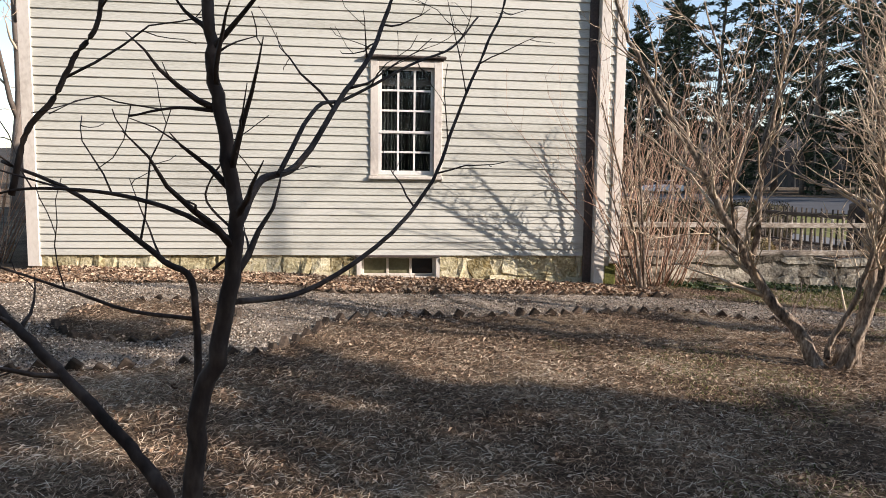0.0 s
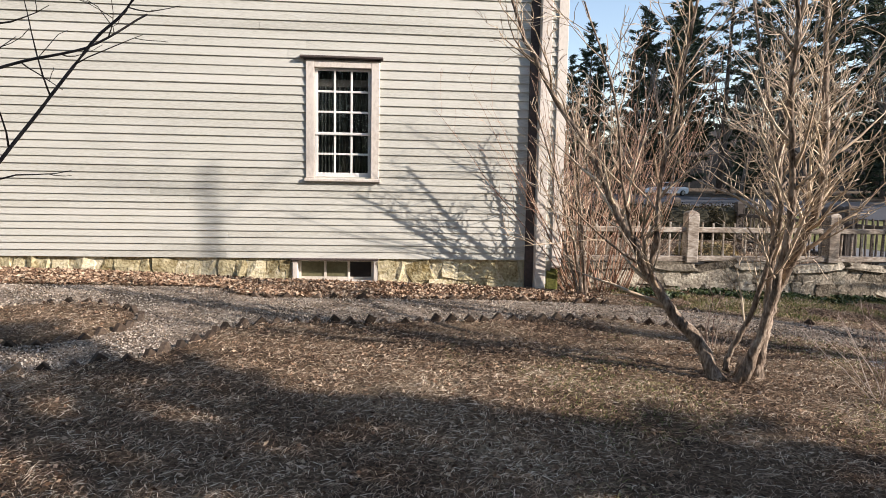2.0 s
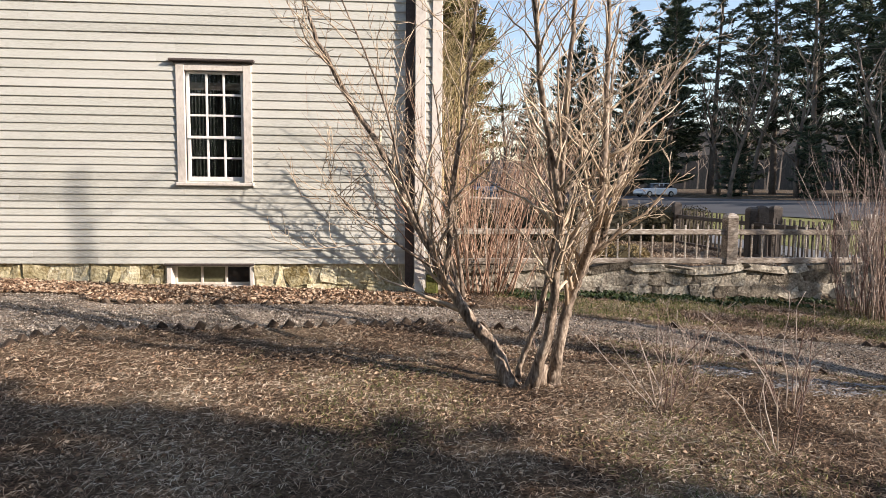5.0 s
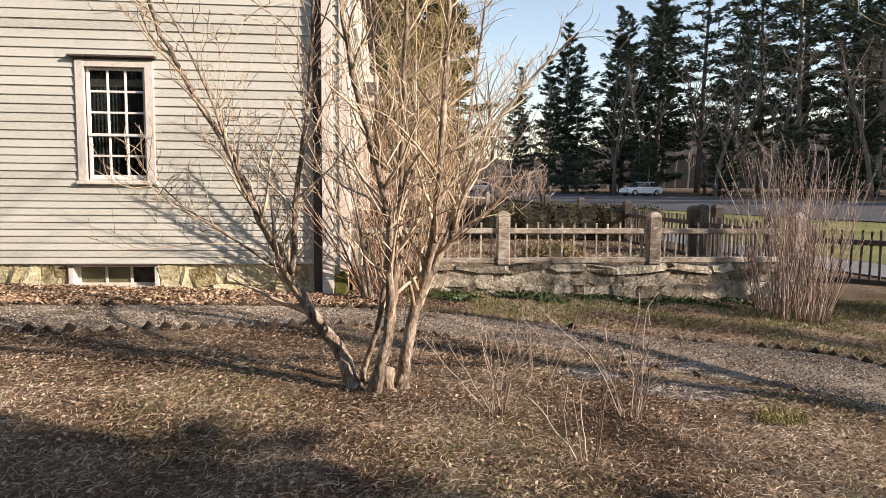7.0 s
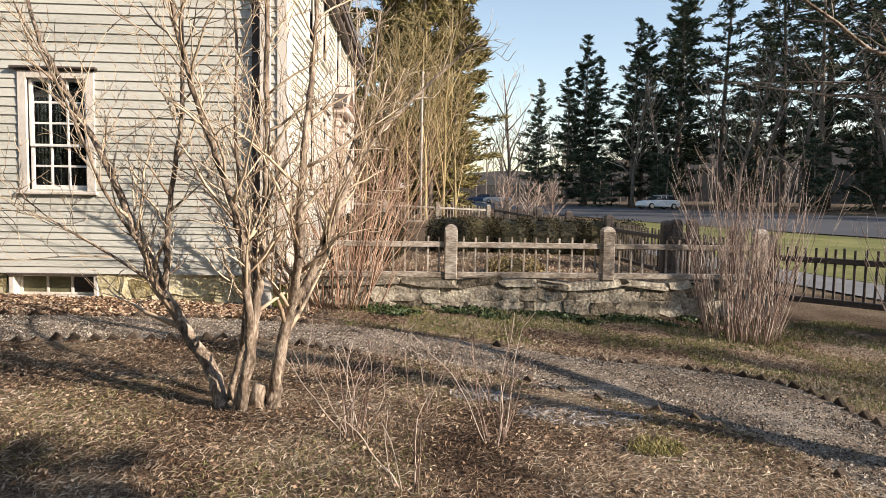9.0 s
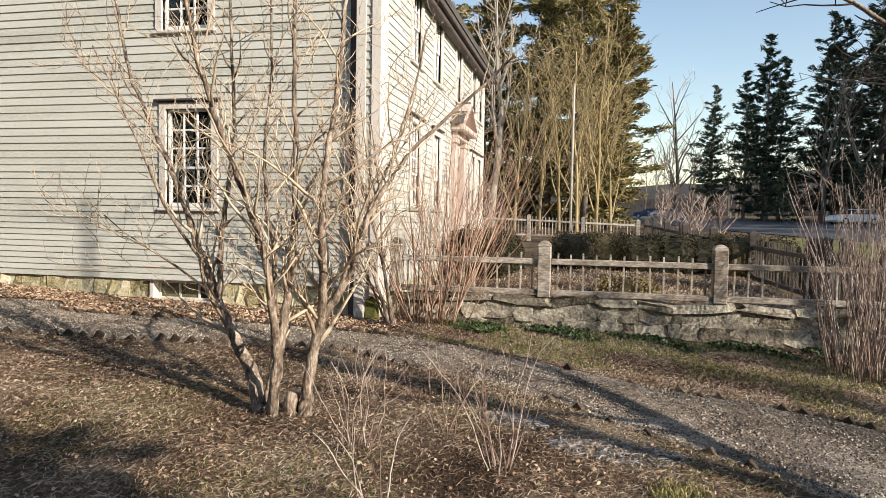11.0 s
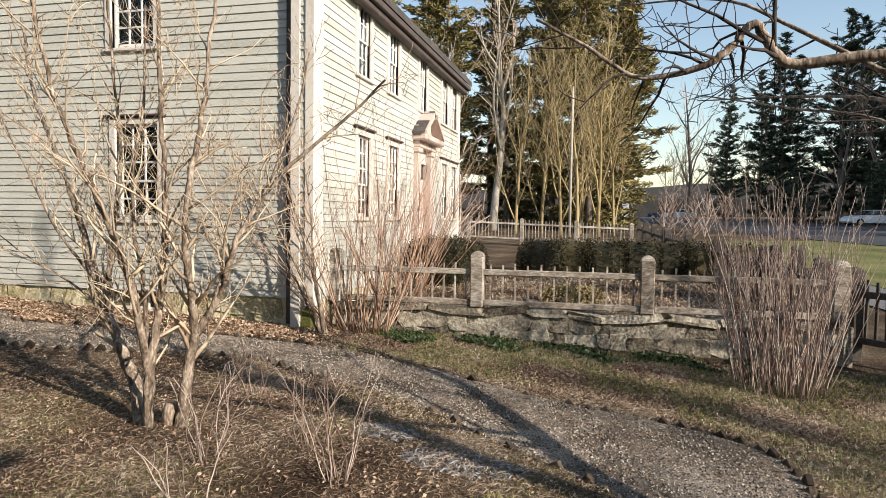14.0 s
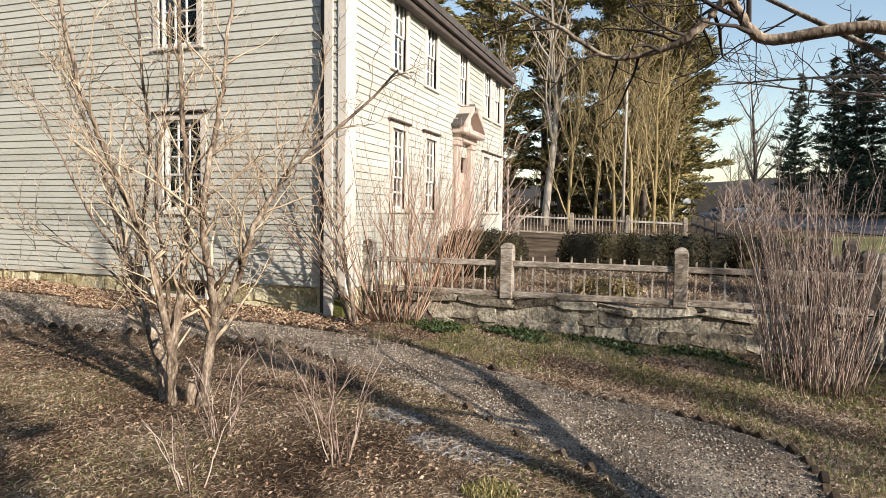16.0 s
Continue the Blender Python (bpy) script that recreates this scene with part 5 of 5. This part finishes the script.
clapboards("front", front_wall, GY + 0.172, FAR_END - 0.16, SILL_Z, EAVE_Z - 0.22, FRONT_WINDOWS + [(DOOR[0] - 0.06, DOOR[1] + 0.06, 0.4, DOOR[3] + 0.72)], 82)
clapboards("gable", pilaster_core, PILASTER[0] + 0.152, PILASTER[0] + 0.235, SILL_Z, EAVE_Z - 0.1, [], 83, w=PILASTER[2] - 0.03)


# ---- pieces: stones ----
def rock(seed, mat, square=0.6):
    """A rough stone about one across."""
    rng = random.Random(seed)
    g = Geo()
    idx = {}
    for i in range(3):
        for j in range(3):
            for k in range(3):
                if (i, j, k) != (1, 1, 1):
                    p = Vector((i - 1, j - 1, k - 1))
                    p = p.lerp(p.normalized() * 1.15, 1 - square) * 0.5
                    idx[i, j, k] = len(g.v)
                    g.v.append(tuple(c + rng.gauss(0, 0.055) for c in p))
    for a in range(3):
        b, c = [q for q in range(3) if q != a]
        for s in (0, 2):
            for u in range(2):
                for v in range(2):
                    q = []
                    for du, dv in ((0, 0), (1, 0), (1, 1), (0, 1)):
                        t = [0, 0, 0]
                        t[a], t[b], t[c] = s, u + du, v + dv
                        q.append(idx[tuple(t)])
                    g.f.append(tuple(q) if (s == 2) == (a != 1) else tuple(q[::-1]))
    return g.mesh("stone", mat)


found_meshes = [rock(s, FOUND, 0.75) for s in range(8)]
wall_meshes = [rock(s + 20, STONE, 0.85) for s in range(8)]
rng = random.Random(91)


def lay(parent, meshes, x0, x1, zlo, zhi, ya, proud, rows, wide, yb=None, rough=0.022):
    """Rough courses of stones along a wall's face."""
    for r in range(rows):
        x = x0 - 0.1 * rng.random()
        while x < x1:
            w = wide * (0.55 + 0.9 * rng.random())
            h = (zhi - zlo) / rows
            xa, xb = max(x, x0), min(x + w, x1)
            if xb - xa > 0.05:
                mid = (xa + xb) / 2
                y = ya if yb is None else ya + (yb - ya) * (mid - x0) / (x1 - x0)
                piece("stone", rng.choice(meshes), parent, pose(mid, y - proud + rng.gauss(0, rough), zlo + h * (r + 0.5) + rng.gauss(0, 0.015), rng.gauss(0, 5), rng.gauss(0, 5), rng.gauss(0, 4)) @ Matrix.Diagonal(((xb - xa) * 1.02, 0.22, h * (0.95 + 0.25 * rng.random()), 1)))
            x += w


for x0, x1 in ((WEST + 0.1, CELLAR[0] - 0.08), (CELLAR[1] + 0.07, PILASTER[0] - 0.01)):
    lay(foundation, found_meshes, x0, x1, -0.12, SILL_Z - 0.012, GY + 0.134, 0.012, 2, 0.26, rough=0.006)
lay(stone_wall, wall_meshes, 0.6, 7.85, -0.40, 0.27, 9.222, 0.0, 3, 0.34, 9.462, 0.008)
lay(stone_wall, wall_meshes, 0.6, 7.85, 0.26, 0.375, 9.185, 0.0, 1, 0.6, 9.425, 0.008)

# ---- pieces: the toothed brick edging ----
g = Geo()
box(g, -0.045, 0.045, -0.028, 0.028, -0.09, 0.09, 0.006)
brick_mesh = g.mesh("brick", BRICK)
edging = structure("edging", Geo().add([(0, 0, -0.5), (0.01, 0, -0.5), (0, 0.01, -0.5)], [(0, 1, 2)]), BRICK, "edging of tilted old bricks along the gravel path", "edging")
rng = random.Random(92)


def edge_row(line, gap, sunk, skip=0.0):
    """Bricks set aslant in a row, their corners up like teeth."""
    left = 0.0
    for a, b in zip(line, line[1:]):
        d = b - a
        turn = math.degrees(math.atan2(d.y, d.x))
        left -= d.length
        while left < 0:
            p = b + d.normalized() * left
            left += gap
            if rng.random() < skip:
                continue
            z = float(land(p.x, p.y))
            piece("brick", brick_mesh, edging, pose(p.x + rng.gauss(0, 0.012), p.y + rng.gauss(0, 0.012), z - sunk + rng.gauss(0, 0.012), rng.gauss(0, 6), 45 + rng.gauss(0, 7), turn + rng.gauss(0, 6)))


keep = lambda line, lo, hi: [p for p in line if lo <= p.x <= hi]
edge_row(keep(southline, -7.5, 1.6), 0.185, 0.018, 0.04)
edge_row(keep(southline, 1.6, 5.4), 0.17, 0.045, 0.6)
edge_row(keep(northline, -4.25, 0.9), 0.19, 0.030, 0.15)
edge_row(keep(northline, 1.6, 5.2), 0.17, 0.045, 0.65)
edge_row([p for p in northline if p.x > 5.2 and p.y > 3.0], 0.17, 0.030, 0.1)
ring = [Vector((RING[0] + RING[2] * math.cos(a / 30 * math.pi), RING[1] + RING[3] * math.sin(a / 30 * math.pi), 0)) for a in range(61)]
edge_row(ring, 0.18, 0.030, 0.08)

# ---- litter, grass and pebbles ----
nr = np.random.default_rng(95)


def strewn(n, x0, x1, y0, y1, where, near):
    """Places on the ground, thicker towards the walk."""
    out = []
    while sum(len(o) for o in out) < n:
        x, y = nr.uniform(x0, x1, n), y0 + (y1 - y0) * nr.random(n) ** near
        ok = where(x, y)
        out.append(np.stack([x[ok], y[ok]], 1))
    return np.concatenate(out)[:n]


lawn = lambda x, y: ~on_path(x, y) & ~((y > 8.55) & (x < 0.6)) & (y < 9.0) & (np.sin(2.1 * x + 0.7 * y) * np.sin(1.7 * y - 0.6 * x) + 0.8 * nr.random(len(x)) > -0.55)


def straws(p, length, width, rise):
    """Curled strands that lie on the ground."""
    n = len(p)
    a = nr.uniform(0, 2 * np.pi, n)
    L = length * (0.4 + 1.0 * nr.random(n))
    W = width * (0.5 + nr.random(n))
    curl = nr.normal(0, 0.9, n)
    z = soil(p[:, 0], p[:, 1])
    pts = []
    x, y = p[:, 0] - np.cos(a) * L / 2, p[:, 1] - np.sin(a) * L / 2
    hump = rise * nr.random(n)
    lift = 0.002 + 0.020 * nr.random(n) ** 1.5
    for k in range(3):
        t = k / 2
        aa = a + curl * (t - 0.5)
        zz = z + lift + hump * 4 * t * (1 - t)
        nxv, nyv = -np.sin(aa) * W / 2, np.cos(aa) * W / 2
        pts.append(np.stack([x + nxv, y + nyv, zz + 0.4 * W], 1))
        if k < 2:
            pts.append(np.stack([x - nxv, y - nyv, zz], 1))
        x, y = x + np.cos(aa) * L / 2, y + np.sin(aa) * L / 2
    g = Geo()
    g.v = np.stack(pts, 1).reshape(-1, 3).tolist()
    g.f = [q for i in range(0, 5 * n, 5) for q in ((i, i + 2, i + 3, i + 1), (i + 2, i + 4, i + 3))]
    return g


litter = tagged(new("leaf_litter", straws(strewn(265000, -8, 8.5, 0.8, 8.6, lawn, 1.35), 0.070, 0.0028, 0.018).mesh("leaf_litter", LITTER)), "curled brown straw and dead stems strewn over the ground", "leaf litter", kind="stuff")
p = strewn(17000, -8, 8.5, 0.6, 8.6, lawn, 1.2)
c = np.stack([p[:, 0], p[:, 1], soil(p[:, 0], p[:, 1]) + 0.012 + 0.012 * nr.random(len(p))], 1)
tagged(new("dead_leaves", blades(c, nr, 0.034, 0.019, 0.3).mesh("dead_leaves", LEAF)), "fallen dry brown leaves", "leaf litter", kind="stuff")
green = lambda x, y: ~on_path(x, y) & (y < 9.05) & (x > 1.3) & ((y > 6.9) | (x > 5.4)) & (np.sin(2.7 * x) * np.sin(3.1 * y + x) > -0.35)
p = strewn(24000, 1.3, 9, 3, 9.0, green, 0.7)
tagged(new("grass", straws(p, 0.06, 0.0045, 0.055).mesh("grass", GRASS)), "thin greening winter grass near the stone wall", "grass", kind="stuff")
sparse = lambda x, y: ~on_path(x, y) & (np.sin(1.9 * x + 0.5 * y) * np.sin(1.4 * y - 0.8 * x + 2) + 0.5 * nr.random(len(x)) > 0.45)
p = strewn(9000, -1.5, 6.0, 1.2, 6.0, sparse, 1.2)
tagged(new("grass", straws(p, 0.05, 0.0035, 0.03).mesh("grass", GRASS)), "sparse green grass showing through the straw", "grass", kind="stuff")
p = strewn(2300, 1.5, 6.5, 7.9, 9.0, lambda x, y: (y > 8.6 - 0.4 * np.sin(2.3 * x) ** 2) & (np.sin(5.1 * x + 2 * y) + nr.random(len(x)) > 0.1), 1)
c = np.stack([p[:, 0], p[:, 1], soil(p[:, 0], p[:, 1]) + 0.02 + 0.05 * nr.random(len(p))], 1)
tagged(new("ivy", blades(c, nr, 0.055, 0.045, 0.5).mesh("ivy", IVY)), "dark green ivy at the stone wall's foot", "ivy", kind="stuff")
p = strewn(60000, -7.5, 6.8, 1, 8, on_path, 1.15)
c = np.stack([p[:, 0], p[:, 1], land(p[:, 0], p[:, 1]) + 0.004], 1)
tagged(new("pebbles", blades(c, nr, 0.020, 0.016, 0.6).mesh("pebbles", PEBBLE)), "loose grey pebbles on the path", "gravel", kind="stuff")
p = strewn(500, 2.6, 3.2, 4.75, 5.2, lambda x, y: ((x - 2.88) / 0.28) ** 2 + ((y - 5.0) / 0.18) ** 2 < 1, 1)
tagged(new("pale_straw_patch", straws(p, 0.09, 0.009, 0.015).mesh("pale_straw_patch", ASH)), "patch of pale frosty straw", "straw", kind="stuff")
p = strewn(600, 3.0, 4.2, 4.2, 4.9, lambda x, y: ((x - 3.6) / 0.5 + (y - 4.55) * 0.8) ** 2 + ((y - 4.55) / 0.22) ** 2 < 1, 1)
tagged(new("pale_straw_patch", straws(p, 0.09, 0.008, 0.015).mesh("pale_straw_patch", ASH)), "patch of pale dead straw beside the path", "straw", kind="stuff")
p = strewn(800, 3.75, 4.25, 3.65, 4.1, lambda x, y: ((x - 4.0) / 0.2) ** 2 + ((y - 3.9) / 0.16) ** 2 < 1, 1)
tagged(new("moss_tuft", straws(p, 0.06, 0.005, 0.05).mesh("moss_tuft", TUFT)), "yellow-green tuft of moss and grass", "moss", kind="stuff")
p = strewn(22000, -7.5, 6.8, 1, 8, lambda x, y: on_path(x, y) & (np.sin(3.1 * x + y) * np.sin(2.3 * y - x) + nr.random(len(x)) > 0.1), 1)
tagged(new("path_litter", straws(p, 0.05, 0.0042, 0.015).mesh("path_litter", LITTER)), "stray straw and leaf scraps on the gravel", "leaf litter", kind="stuff")
p = strewn(38000, 1.2, 8.5, 5.4, 9.0, lambda x, y: ~on_path(x, y), 1)
tagged(new("verge_litter", straws(p, 0.055, 0.0045, 0.025).mesh("verge_litter", LITTER)), "brown straw and leaf scraps between path and wall", "leaf litter", kind="stuff")
p = strewn(16000, -7.7, 0.9, 7.2, 8.56, lambda x, y: ~on_path(x, y), 1)
c = np.stack([p[:, 0], p[:, 1], soil(p[:, 0], p[:, 1]) + 0.012 + 0.03 * nr.random(len(p))], 1)
tagged(new("wall_leaves", blades(c, nr, 0.06, 0.032, 0.4).mesh("wall_leaves", LEAF)), "drift of russet fallen leaves along the foundation", "leaf litter", kind="stuff")
yard_soil = lambda x, y: (x > 0.7) & (x < 7.4)
p = strewn(15000, 0.7, 7.4, 9.7, 15.0, yard_soil, 1.3)
tagged(new("yard_litter", straws(p, 0.12, 0.007, 0.06).mesh("yard_litter", LITTER)), "brown dead stems and leaves on the front yard's soil", "leaf litter", kind="stuff")
